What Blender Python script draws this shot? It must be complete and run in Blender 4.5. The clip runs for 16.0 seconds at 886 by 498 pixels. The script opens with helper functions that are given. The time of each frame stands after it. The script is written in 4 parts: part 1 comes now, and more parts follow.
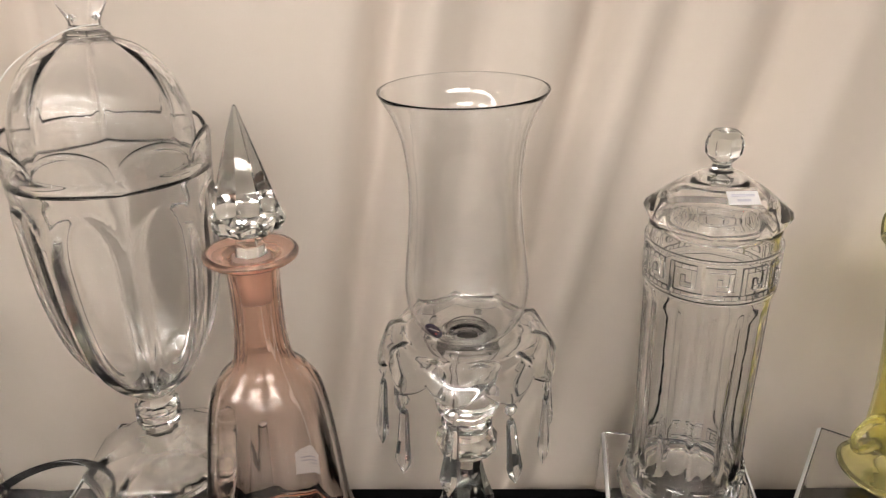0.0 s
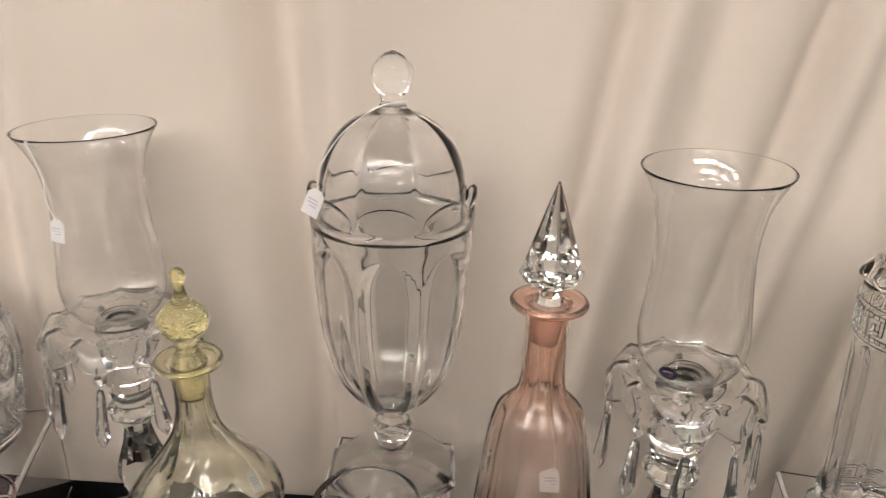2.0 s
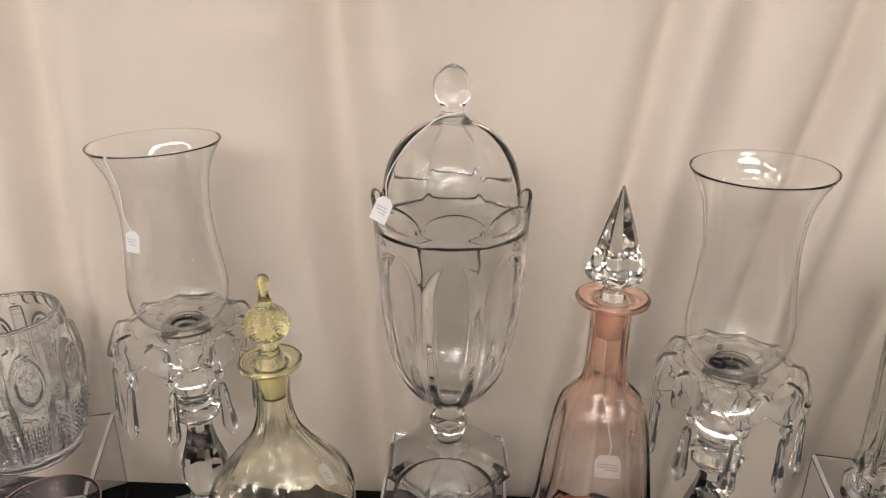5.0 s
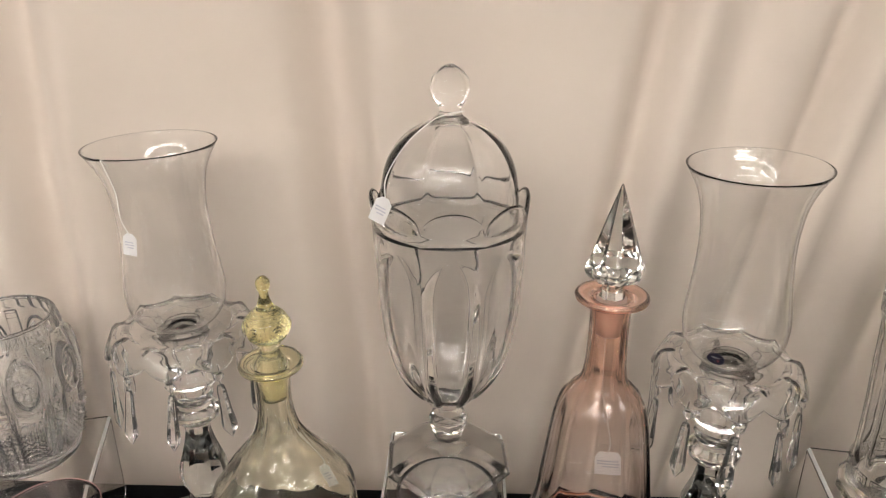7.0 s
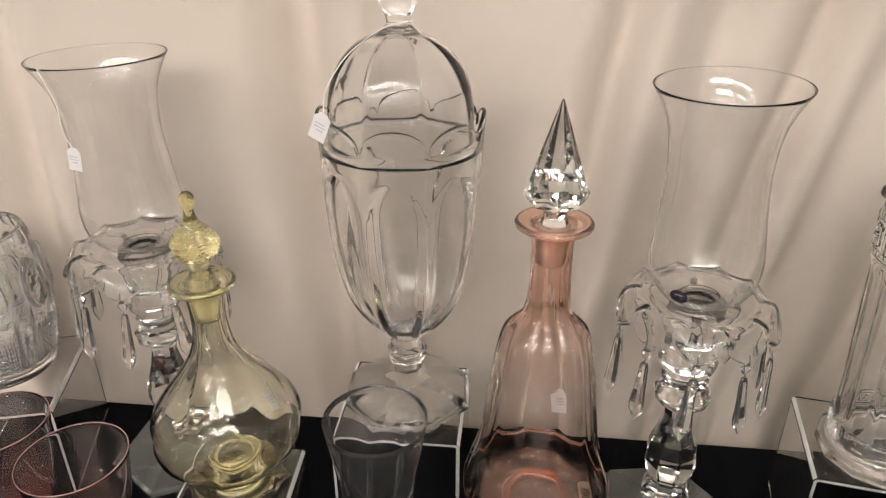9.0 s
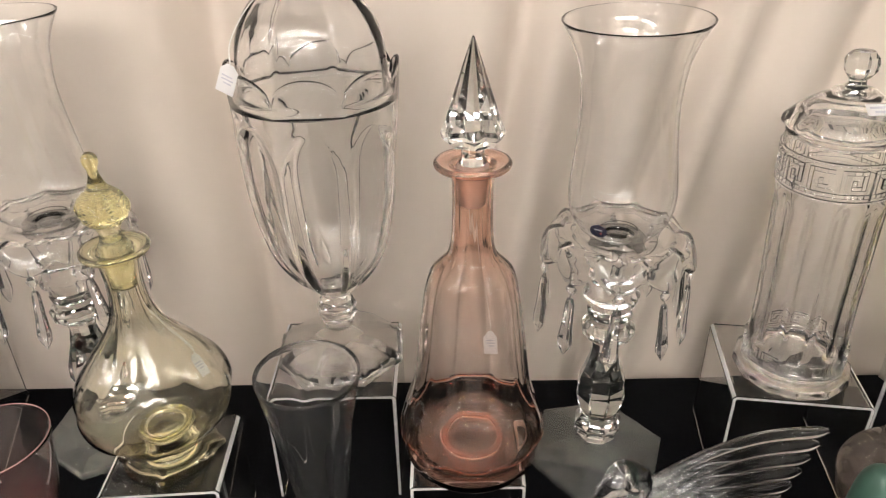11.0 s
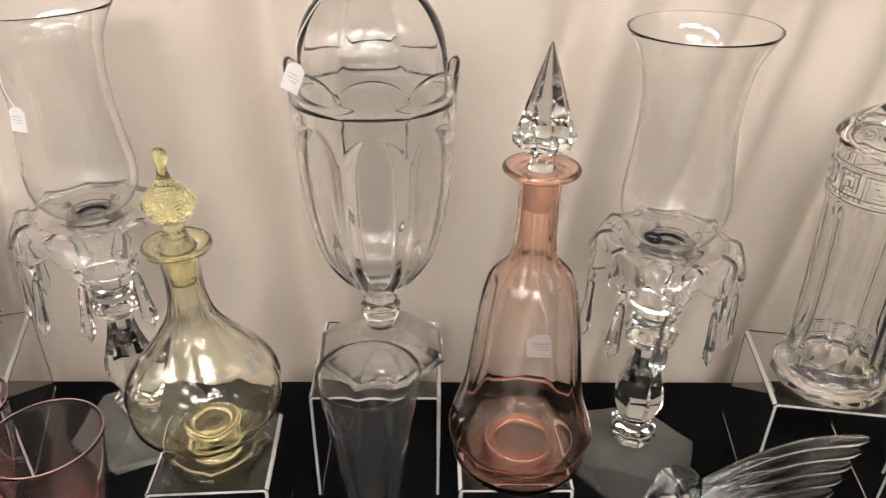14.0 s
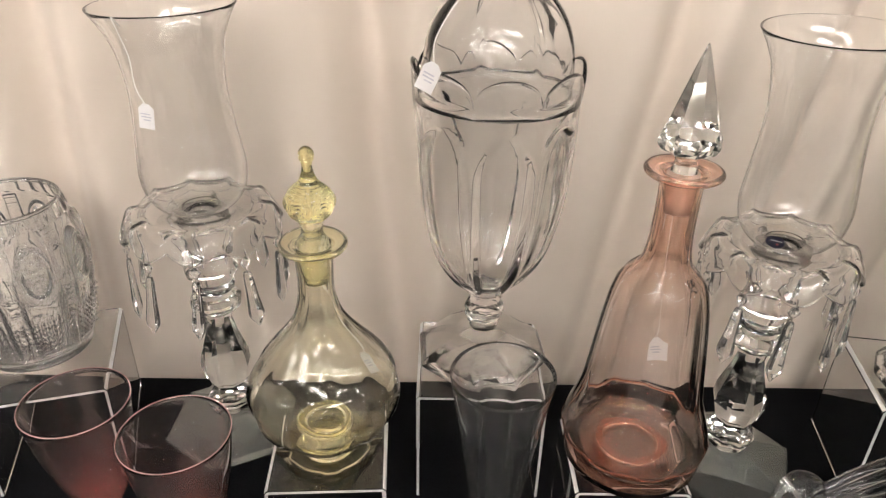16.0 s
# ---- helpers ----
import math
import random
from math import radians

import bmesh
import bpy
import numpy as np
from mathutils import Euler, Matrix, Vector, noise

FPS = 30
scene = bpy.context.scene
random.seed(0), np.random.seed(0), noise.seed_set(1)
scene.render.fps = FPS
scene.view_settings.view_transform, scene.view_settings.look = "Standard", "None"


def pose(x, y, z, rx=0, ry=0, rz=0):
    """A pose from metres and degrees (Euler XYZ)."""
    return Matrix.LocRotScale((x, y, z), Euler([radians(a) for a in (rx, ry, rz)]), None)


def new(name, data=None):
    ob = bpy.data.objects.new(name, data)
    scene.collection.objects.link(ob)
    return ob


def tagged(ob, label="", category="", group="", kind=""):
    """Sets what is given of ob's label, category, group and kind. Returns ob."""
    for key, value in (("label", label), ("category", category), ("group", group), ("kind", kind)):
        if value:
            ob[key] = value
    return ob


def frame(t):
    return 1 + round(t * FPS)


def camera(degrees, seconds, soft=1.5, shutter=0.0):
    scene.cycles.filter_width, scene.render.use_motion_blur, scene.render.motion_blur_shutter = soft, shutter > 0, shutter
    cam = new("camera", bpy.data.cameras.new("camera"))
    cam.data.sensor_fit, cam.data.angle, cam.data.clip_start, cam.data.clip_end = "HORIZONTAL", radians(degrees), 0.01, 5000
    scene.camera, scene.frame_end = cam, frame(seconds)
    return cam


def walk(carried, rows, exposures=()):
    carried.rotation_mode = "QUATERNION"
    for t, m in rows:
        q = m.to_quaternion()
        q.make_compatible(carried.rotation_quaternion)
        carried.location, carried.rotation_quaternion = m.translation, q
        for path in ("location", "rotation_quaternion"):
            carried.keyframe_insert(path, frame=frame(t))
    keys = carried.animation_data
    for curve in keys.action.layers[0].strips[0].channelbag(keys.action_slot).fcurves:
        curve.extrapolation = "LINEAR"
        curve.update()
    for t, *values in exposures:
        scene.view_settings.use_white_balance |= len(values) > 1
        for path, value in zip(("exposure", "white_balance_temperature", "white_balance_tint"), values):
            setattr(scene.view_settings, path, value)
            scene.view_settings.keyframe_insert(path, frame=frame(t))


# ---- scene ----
cam = camera(64.2, 16.0, soft=1.1, shutter=0.4)
METRES, EYE, TILT, LEAN, TURN = 0.75, 0.675, -23.5, 0.0, 0.0
ROWS = [
    (0.0, 0.0, 0.0, 0.0, 0.0, 0.0, -0.0),
    (0.5, -0.0494, -0.0296, 0.0015, 0.17, 0.18, -0.92),
    (1.0, -0.1248, -0.0511, 0.0124, 0.86, 0.2, -2.01),
    (1.5, -0.2095, -0.079, 0.0217, 1.6, 0.7, -2.38),
    (2.0, -0.2733, -0.141, 0.0236, 2.92, 1.97, -2.77),
    (2.5, -0.3076, -0.1744, 0.0125, 3.76, 2.02, -2.18),
    (3.0, -0.3331, -0.1844, 0.0094, 3.4, 1.85, -2.2),
    (5.5, -0.3648, -0.1989, 0.0258, 2.26, 1.9, -1.19),
    (6.0, -0.3618, -0.1958, 0.0277, 2.08, 2.47, -1.05),
    (6.5, -0.3595, -0.198, 0.0272, 1.96, 2.48, -1.01),
    (7.0, -0.3766, -0.2005, 0.0267, 1.68, 1.66, -0.8),
    (7.5, -0.3649, -0.2059, 0.0339, 1.21, 0.81, -0.68),
    (8.0, -0.3165, -0.1898, 0.0383, 3.33, -0.27, -1.73),
    (8.5, -0.2688, -0.1548, 0.0218, 4.63, -1.98, -2.55),
    (9.0, -0.2361, -0.139, 0.0054, 5.79, -3.12, -2.38),
    (9.5, -0.26, -0.1605, -0.0104, 3.04, -3.29, -0.7),
    (10.0, -0.2493, -0.1517, -0.0199, 1.59, -4.36, 0.33),
    (12.5, -0.2091, -0.1303, -0.0241, -1.55, -5.85, 0.99),
    (13.0, -0.2265, -0.1331, -0.0221, -1.55, -5.92, 0.71),
    (13.5, -0.2623, -0.1353, -0.0216, -1.42, -5.83, 0.18),
    (14.0, -0.3194, -0.1366, -0.0142, -0.96, -5.86, -0.4),
    (14.5, -0.3711, -0.1378, -0.0129, -0.97, -5.69, -0.73),
    (15.0, -0.4147, -0.1395, -0.0185, -0.62, -5.71, -1.02),
    (15.5, -0.4464, -0.1393, -0.0189, -0.17, -5.77, -0.96),
    (16.0, -0.4743, -0.1326, -0.0168, -0.23, -5.77, -1.03),
]
walk(cam, [(t, pose(0, 0, EYE, TILT, LEAN, TURN) @ pose(METRES * x, METRES * y, METRES * z, 90 + pitch, roll, yaw)) for t, x, y, z, yaw, pitch, roll in ROWS],
     exposures=[(0.0, -0.12), (3.0, -0.22), (8.0, -0.2), (12.0, 0.10), (16.0, 0.08)])

# ---- world and light ----
world = bpy.data.worlds.new("room_air")
world.use_nodes = True
world.node_tree.nodes["Background"].inputs[0].default_value = (0.9, 0.85, 0.8, 1)
world.node_tree.nodes["Background"].inputs[1].default_value = 0.02
scene.world = world
PANEL = 32.0
scene.cycles.max_bounces = 24
scene.cycles.transmission_bounces = 24
scene.cycles.sample_clamp_indirect = 0.0


# ---- materials ----
def nodes_of(name):
    m = bpy.data.materials.new(name)
    m.use_nodes = True
    nt = m.node_tree
    return m, nt, nt.nodes["Principled BSDF"]


def noise_node(nt, scale, detail=4.0, rough=0.5):
    co = nt.nodes.new("ShaderNodeTexCoord")
    n = nt.nodes.new("ShaderNodeTexNoise")
    n.inputs["Scale"].default_value = scale
    n.inputs["Detail"].default_value = detail
    n.inputs["Roughness"].default_value = rough
    nt.links.new(co.outputs["Object"], n.inputs["Vector"])
    return n


def ramp_node(nt, src, lo, hi, c0, c1):
    r = nt.nodes.new("ShaderNodeValToRGB")
    r.color_ramp.elements[0].position, r.color_ramp.elements[1].position = lo, hi
    r.color_ramp.elements[0].color, r.color_ramp.elements[1].color = (*c0, 1), (*c1, 1)
    nt.links.new(src, r.inputs[0])
    return r


def bump_on(nt, bsdf, src, strength, distance):
    b = nt.nodes.new("ShaderNodeBump")
    b.inputs["Strength"].default_value = strength
    b.inputs["Distance"].default_value = distance
    nt.links.new(src, b.inputs["Height"])
    nt.links.new(b.outputs[0], bsdf.inputs["Normal"])


def glass(name, tint, ior=1.5, rough=0.0, wave=0.15, scale=35.0, clear=0.985):
    """Clear or tinted glass with the faint waviness of hand-worked ware and a trace of dust in its polish."""
    m, nt, b = nodes_of(name)
    b.inputs["Base Color"].default_value = (*tint, 1)
    # clear below 1 adds diffuse colour, mostly in place of light scattered in glass.
    b.inputs["Transmission Weight"].default_value = clear
    b.inputs["IOR"].default_value = ior
    dust = noise_node(nt, 90.0, 5.0)
    r = ramp_node(nt, dust.outputs[0], 0.45, 0.8, (rough,) * 3, (rough + 0.006,) * 3)
    nt.links.new(r.outputs[0], b.inputs["Roughness"])
    n = noise_node(nt, scale, 1.5)
    bump_on(nt, b, n.outputs[0], wave, 0.004)
    return m


def plain(name, c0, c1, rough, scale=40.0, metal=0.0, bump=0.2, dist=0.001):
    m, nt, b = nodes_of(name)
    n = noise_node(nt, scale, 6.0, 0.6)
    r = ramp_node(nt, n.outputs[0], 0.3, 0.7, c0, c1)
    nt.links.new(r.outputs[0], b.inputs["Base Color"])
    b.inputs["Roughness"].default_value = rough
    b.inputs["Metallic"].default_value = metal
    bump_on(nt, b, n.outputs[0], bump, dist)
    return m


CLEAR = glass("clear_glass", (0.994, 0.996, 0.998), clear=0.998)
THIN = glass("thin_blown_glass", (0.996, 0.998, 0.999), wave=0.05, scale=18.0, clear=1.0)
CRYSTAL = glass("cut_crystal", (0.960, 0.986, 0.978), 1.54, 0.0, 0.03, clear=0.998)
DROP = glass("drop_crystal", (0.99, 0.993, 0.993), 1.50, 0.0, 0.02, clear=0.965)
GREENISH = glass("green_edged_glass", (0.90, 0.965, 0.94), 1.52, 0.01, 0.03, clear=0.93)
FIGURED = glass("pressed_glass", (0.99, 0.994, 0.997), 1.54, 0.0, 0.06, 70.0, clear=0.955)
GREY_GLASS = glass("faint_grey_glass", (0.975, 0.982, 0.99), 1.5, 0.0, 0.08, 30.0, clear=0.987)
SWAN_GLASS = glass("swan_glass", (0.955, 0.972, 0.982), 1.5, 0.0, 0.10, 30.0, clear=0.995)
PINK = glass("pale_pink_glass", (0.985, 0.872, 0.815), 1.5, 0.0, 0.04, 22.0, clear=1.0)
PINK_LIP = glass("salmon_lip_glass", (0.98, 0.66, 0.54), 1.5, 0.0, 0.06, 22.0, clear=0.985)
YELLOW_LIP = glass("yellow_lip_glass", (0.975, 0.94, 0.66), 1.5, 0.0, 0.06, 22.0, clear=0.985)
PINK_FLOOR = glass("pink_floor_glass", (0.985, 0.83, 0.76), 1.5, 0.0, 0.2, 30.0, clear=0.99)
PINK_THICK = glass("thick_pink_glass", (0.97, 0.50, 0.36), 1.5, 0.0, 0.06, 22.0, clear=0.93)
FROSTED_PINK = glass("ground_pink_glass", (0.99, 0.80, 0.73), 1.5, 0.35, 0.2, 200.0, clear=0.85)
ROSE = glass("rose_glass", (0.995, 0.87, 0.865), 1.5, 0.0, 0.04, clear=0.998)
ROSE_DEEP = glass("deep_rose_glass", (1.0, 0.66, 0.62), 1.5, 0.0, 0.05, clear=0.95)
# Half opaque, so the rim's bright line is painted in pink.
ROSE_RIM = glass("rose_rim_glass", (1.0, 0.60, 0.58), 1.5, 0.0, 0.02, clear=0.5)
PLATE = glass("pressed_plate_glass", (0.986, 0.992, 0.994), 1.52, 0.0, 0.10, 40.0, clear=0.992)
YELLOW = glass("pale_yellow_glass", (0.990, 0.981, 0.905), 1.5, 0.0, 0.04, 20.0, clear=1.0)
YELLOW_DEEP = glass("yellow_glass", (0.97, 0.90, 0.50), 1.5, 0.0, 0.06, clear=0.985)
FROSTED_YELLOW = glass("ground_yellow_glass", (0.97, 0.94, 0.68), 1.5, 0.22, 0.2, 200.0, clear=0.95)
JUG_YELLOW = glass("bright_yellow_glass", (0.97, 0.92, 0.45), 1.5, 0.0, 0.08, clear=0.92)
ACRYLIC = glass("clear_acrylic", (0.985, 0.988, 0.99), 1.49, 0.0, 0.01, 8.0, clear=0.995)
SMOKY = glass("smoky_brown_glass", (0.15, 0.115, 0.098), 1.5, 0.06, 0.2, 40.0, clear=0.72)

def deeper_by_height(m, stops):
    """Tints a blown vessel by its thickness, which changes with height: stops of (height in metres, colour)."""
    nt = m.node_tree
    co = nt.nodes.new("ShaderNodeTexCoord")
    sep = nt.nodes.new("ShaderNodeSeparateXYZ")
    mul = nt.nodes.new("ShaderNodeMath")
    mul.operation = "MULTIPLY"
    mul.inputs[1].default_value = 1 / 0.36
    ramp = nt.nodes.new("ShaderNodeValToRGB")
    els = ramp.color_ramp.elements
    els[0].position, els[0].color = stops[0][0] / 0.36, (*stops[0][1], 1)
    els[1].position, els[1].color = stops[-1][0] / 0.36, (*stops[-1][1], 1)
    for h, c in stops[1:-1]:
        e = els.new(h / 0.36)
        e.color = (*c, 1)
    nt.links.new(co.outputs["Object"], sep.inputs[0])
    nt.links.new(sep.outputs["Z"], mul.inputs[0])
    nt.links.new(mul.outputs[0], ramp.inputs[0])
    nt.links.new(ramp.outputs[0], nt.nodes["Principled BSDF"].inputs["Base Color"])


deeper_by_height(PINK, [(0.0, (0.99, 0.82, 0.76)), (0.033, (0.993, 0.86, 0.81)), (0.040, (0.975, 0.62, 0.52)), (0.047, (0.996, 0.925, 0.90)), (0.075, (0.997, 0.938, 0.908)), (0.19, (0.997, 0.938, 0.908)), (0.245, (0.98, 0.785, 0.69)), (0.33, (0.98, 0.79, 0.70))])
deeper_by_height(ROSE, [(0.0, (1.0, 0.50, 0.46)), (0.10, (1.0, 0.54, 0.50)), (0.13, (0.998, 0.72, 0.70)), (0.165, (0.997, 0.91, 0.905)), (0.222, (0.997, 0.94, 0.935)), (0.23, (0.99, 0.74, 0.72))])
deeper_by_height(YELLOW, [(0.0, (0.985, 0.945, 0.68)), (0.012, (0.988, 0.955, 0.74)), (0.05, (0.993, 0.982, 0.895)), (0.14, (0.994, 0.985, 0.905)), (0.21, (0.985, 0.972, 0.865)), (0.25, (0.985, 0.972, 0.865))])


def glow_haze_by_height(m, stops):
    """Puts a diffuse haze into a vessel's glass for the light its walls carry: stops of (height in metres, clearness).
    """
    nt = m.node_tree
    co = nt.nodes.new("ShaderNodeTexCoord")
    sep = nt.nodes.new("ShaderNodeSeparateXYZ")
    mul = nt.nodes.new("ShaderNodeMath")
    mul.operation = "MULTIPLY"
    mul.inputs[1].default_value = 1 / 0.36
    ramp = nt.nodes.new("ShaderNodeValToRGB")
    els = ramp.color_ramp.elements
    els[0].position, els[0].color = stops[0][0] / 0.36, (stops[0][1],) * 3 + (1,)
    els[1].position, els[1].color = stops[-1][0] / 0.36, (stops[-1][1],) * 3 + (1,)
    for h, c in stops[1:-1]:
        e = els.new(h / 0.36)
        e.color = (c, c, c, 1)
    nt.links.new(co.outputs["Object"], sep.inputs[0])
    nt.links.new(sep.outputs["Z"], mul.inputs[0])
    nt.links.new(mul.outputs[0], ramp.inputs[0])
    nt.links.new(ramp.outputs[0], nt.nodes["Principled BSDF"].inputs["Transmission Weight"])


# Coral glow low in the goblet bowls, painted as diffuse colour.
glow_haze_by_height(ROSE, [(0.078, 0.76), (0.100, 0.87), (0.125, 0.950), (0.155, 0.988), (0.220, 0.994)])
EDGE = plain("sawn_acrylic_edge", (0.42, 0.42, 0.42), (0.62, 0.62, 0.62), 0.35, 220.0)
# Pale satin strip colour, painting the white line of light along each bend.
BEND = glass("acrylic_bend_glint", (0.93, 0.93, 0.93), 1.49, 0.3, 0.1, 200.0, clear=0.45)
BLACK = plain("black_cloth", (0.002, 0.0023, 0.003), (0.004, 0.0045, 0.006), 0.9, 400.0, bump=0.4)
BLACK.node_tree.nodes["Principled BSDF"].inputs["Specular IOR Level"].default_value = 0.12
CARD = plain("white_card", (0.86, 0.86, 0.88), (0.93, 0.93, 0.95), 0.6, 80.0)


def thin_paper(m, share):
    """Lets light through a sheet of card."""
    nt = m.node_tree
    tr = nt.nodes.new("ShaderNodeBsdfTranslucent")
    tr.inputs[0].default_value = (0.93, 0.92, 0.92, 1)
    mix = nt.nodes.new("ShaderNodeMixShader")
    mix.inputs[0].default_value = share
    nt.links.new(nt.nodes["Principled BSDF"].outputs[0], mix.inputs[1])
    nt.links.new(tr.outputs[0], mix.inputs[2])
    nt.links.new(mix.outputs[0], nt.nodes["Material Output"].inputs[0])


thin_paper(CARD, 0.4)
STRING = plain("white_string", (0.8, 0.79, 0.76), (0.9, 0.89, 0.87), 0.8, 300.0)
INK = plain("grey_ink", (0.58, 0.58, 0.66), (0.70, 0.70, 0.77), 0.7, 200.0)
BLUE = plain("blue_foil", (0.008, 0.008, 0.045), (0.014, 0.013, 0.065), 0.4, 90.0)
RED = plain("red_print", (0.45, 0.05, 0.07), (0.55, 0.08, 0.1), 0.4, 90.0)
SILVER = plain("silver_print", (0.7, 0.7, 0.78), (0.82, 0.82, 0.9), 0.35, 90.0)
WIRE = plain("tarnished_wire", (0.16, 0.14, 0.12), (0.3, 0.28, 0.25), 0.35, 200.0, 1.0)
TEAL = plain("teal_glaze", (0.030, 0.078, 0.060), (0.038, 0.094, 0.072), 0.45, 60.0)
SOCKET = plain("dull_socket", (0.10, 0.09, 0.08), (0.16, 0.145, 0.13), 0.5, 120.0, 0.3)
PAINT = plain("cream_paint", (0.79, 0.78, 0.76), (0.84, 0.83, 0.81), 0.7, 6.0)
CARPET = plain("beige_carpet", (0.40, 0.37, 0.34), (0.50, 0.465, 0.43), 0.95, 60.0)
TILE = plain("ceiling_board", (0.82, 0.81, 0.79), (0.87, 0.86, 0.84), 0.9, 90.0)
METAL = plain("white_enamel", (0.8, 0.8, 0.8), (0.86, 0.86, 0.86), 0.4, 20.0)


def curtain_material():
    m, nt, b = nodes_of("beige_curtain_cloth")
    big = noise_node(nt, 2.2, 3.0)
    col = ramp_node(nt, big.outputs[0], 0.3, 0.7, (0.66, 0.585, 0.515), (0.72, 0.645, 0.575))
    nt.links.new(col.outputs[0], b.inputs["Base Color"])
    b.inputs["Roughness"].default_value = 0.85
    b.inputs["Sheen Weight"].default_value = 0.15
    fine = noise_node(nt, 700.0, 3.0)
    bump_on(nt, b, fine.outputs[0], 0.15, 0.0006)
    return m


CURTAIN = curtain_material()


def glow_material():
    m = bpy.data.materials.new("lit_diffuser")
    m.use_nodes = True
    nt = m.node_tree
    nt.nodes.clear()
    out = nt.nodes.new("ShaderNodeOutputMaterial")
    em = nt.nodes.new("ShaderNodeEmission")
    em.inputs[0].default_value = (1.0, 0.925, 0.855, 1)
    em.inputs[1].default_value = PANEL
    nt.links.new(em.outputs[0], out.inputs[0])
    return m


GLOW = glow_material()


# ---- mesh helpers ----
def mesh_ob(name, verts, faces, material, parent=None, label="", smooth=True):
    me = bpy.data.meshes.new(name)
    me.from_pydata(verts, [], faces)
    me.materials.append(material)
    if smooth:
        me.polygons.foreach_set("use_smooth", [True] * len(me.polygons))
    me.update()
    ob = new(name, me)
    ob.parent = parent
    if label:
        tagged(ob, label)
    return ob


def part(name, bm, material, parent=None, label="", smooth=False):
    bmesh.ops.recalc_face_normals(bm, faces=bm.faces)
    me = bpy.data.meshes.new(name)
    bm.to_mesh(me)
    bm.free()
    me.materials.append(material)
    if smooth:
        me.polygons.foreach_set("use_smooth", [True] * len(me.polygons))
    ob = new(name, me)
    ob.parent = parent
    if label:
        tagged(ob, label)
    return ob


def thing(name, m, label, category, group=""):
    ob = new(name)
    ob.empty_display_size = 0.02
    ob.matrix_basis = m
    return tagged(ob, label, category, group)


def glide(pts, n=5):
    """A smooth line through the points."""
    p = [Vector(q) for q in pts]
    p = [p[0] * 2 - p[1]] + p + [p[-1] * 2 - p[-2]]
    out = []
    for i in range(1, len(p) - 2):
        a, b, c, d = p[i - 1], p[i], p[i + 1], p[i + 2]
        for k in range(n):
            t = k / n
            out.append(0.5 * (2 * b + (c - a) * t + (2 * a - 5 * b + 4 * c - d) * t * t + (3 * b - a - 3 * c + d) * t ** 3))
    out.append(p[-2])
    return out


def turned(prof, seg=72, mod=None):
    """Verts and faces of a profile (r, z) turned round z; mod(r, z, angle, i) bends each point."""
    verts, rings = [], []
    for i, q in enumerate(prof):
        r, z = max(q[0], 0.0), q[1]
        if r < 1e-5:
            rings.append([len(verts)])
            verts.append((0, 0, z))
            continue
        ring = []
        for k in range(seg):
            a = 2 * math.pi * k / seg
            rr, zz = mod(r, z, a, i) if mod else (r, z)
            ring.append(len(verts))
            verts.append((rr * math.cos(a), rr * math.sin(a), zz))
        rings.append(ring)
    faces = []
    for a, b in zip(rings, rings[1:]):
        for k in range(seg):
            n = (k + 1) % seg
            if len(a) == 1 and len(b) == 1:
                continue
            if len(a) == 1:
                faces.append((a[0], b[n], b[k]))
            elif len(b) == 1:
                faces.append((a[k], a[n], b[0]))
            else:
                faces.append((a[k], a[n], b[n], b[k]))
    return verts, faces, rings


def lathe(name, prof, material, parent, seg=72, mod=None, smooth=True, label="", loop=False):
    verts, faces, rings = turned(prof, seg, mod)
    if loop:
        a, b = rings[-1], rings[0]
        faces += [(a[k], a[(k + 1) % seg], b[(k + 1) % seg], b[k]) for k in range(seg)]
    elif len(rings[0]) > 1:
        faces.append(tuple(reversed(rings[0])))
    if not loop and len(rings[-1]) > 1:
        faces.append(tuple(rings[-1]))
    bm = bmesh.new()
    vs = [bm.verts.new(v) for v in verts]
    for f in faces:
        try:
            bm.faces.new([vs[i] for i in f])
        except ValueError:
            pass
    return part(name, bm, material, parent, label, smooth)


def shell(outer, thick, floor, n=5):
    """A vessel's profile: the outer line from the middle of the base to the rim, and the inner line back down to its floor."""
    o = [tuple(q) for q in glide([(r, z, 0) for r, z in outer], n)]
    o = [(max(q[0], 0), q[1]) for q in o]
    inner = [(max(r - thick, 0.001), z) for r, z in reversed(o) if z > floor + thick * 0.5]
    r0, z0 = o[-1]
    rim = [(r0 - thick * 0.15, z0 + thick * 0.35), (r0 - thick * 0.5, z0 + thick * 0.5), (r0 - thick * 0.85, z0 + thick * 0.35)]
    last = inner[-1]
    return o + rim + inner + [(last[0] * 0.7, floor + 0.0006), (0, floor)], len(o)


def smoothstep(x):
    x = min(max(x, 0.0), 1.0)
    return x * x * (3 - 2 * x)


def panel_u(a, count):
    """Place across one of count panels, -1 to 1."""
    w = 2 * math.pi / count
    return ((a + w / 2) % w - w / 2) / (w / 2)


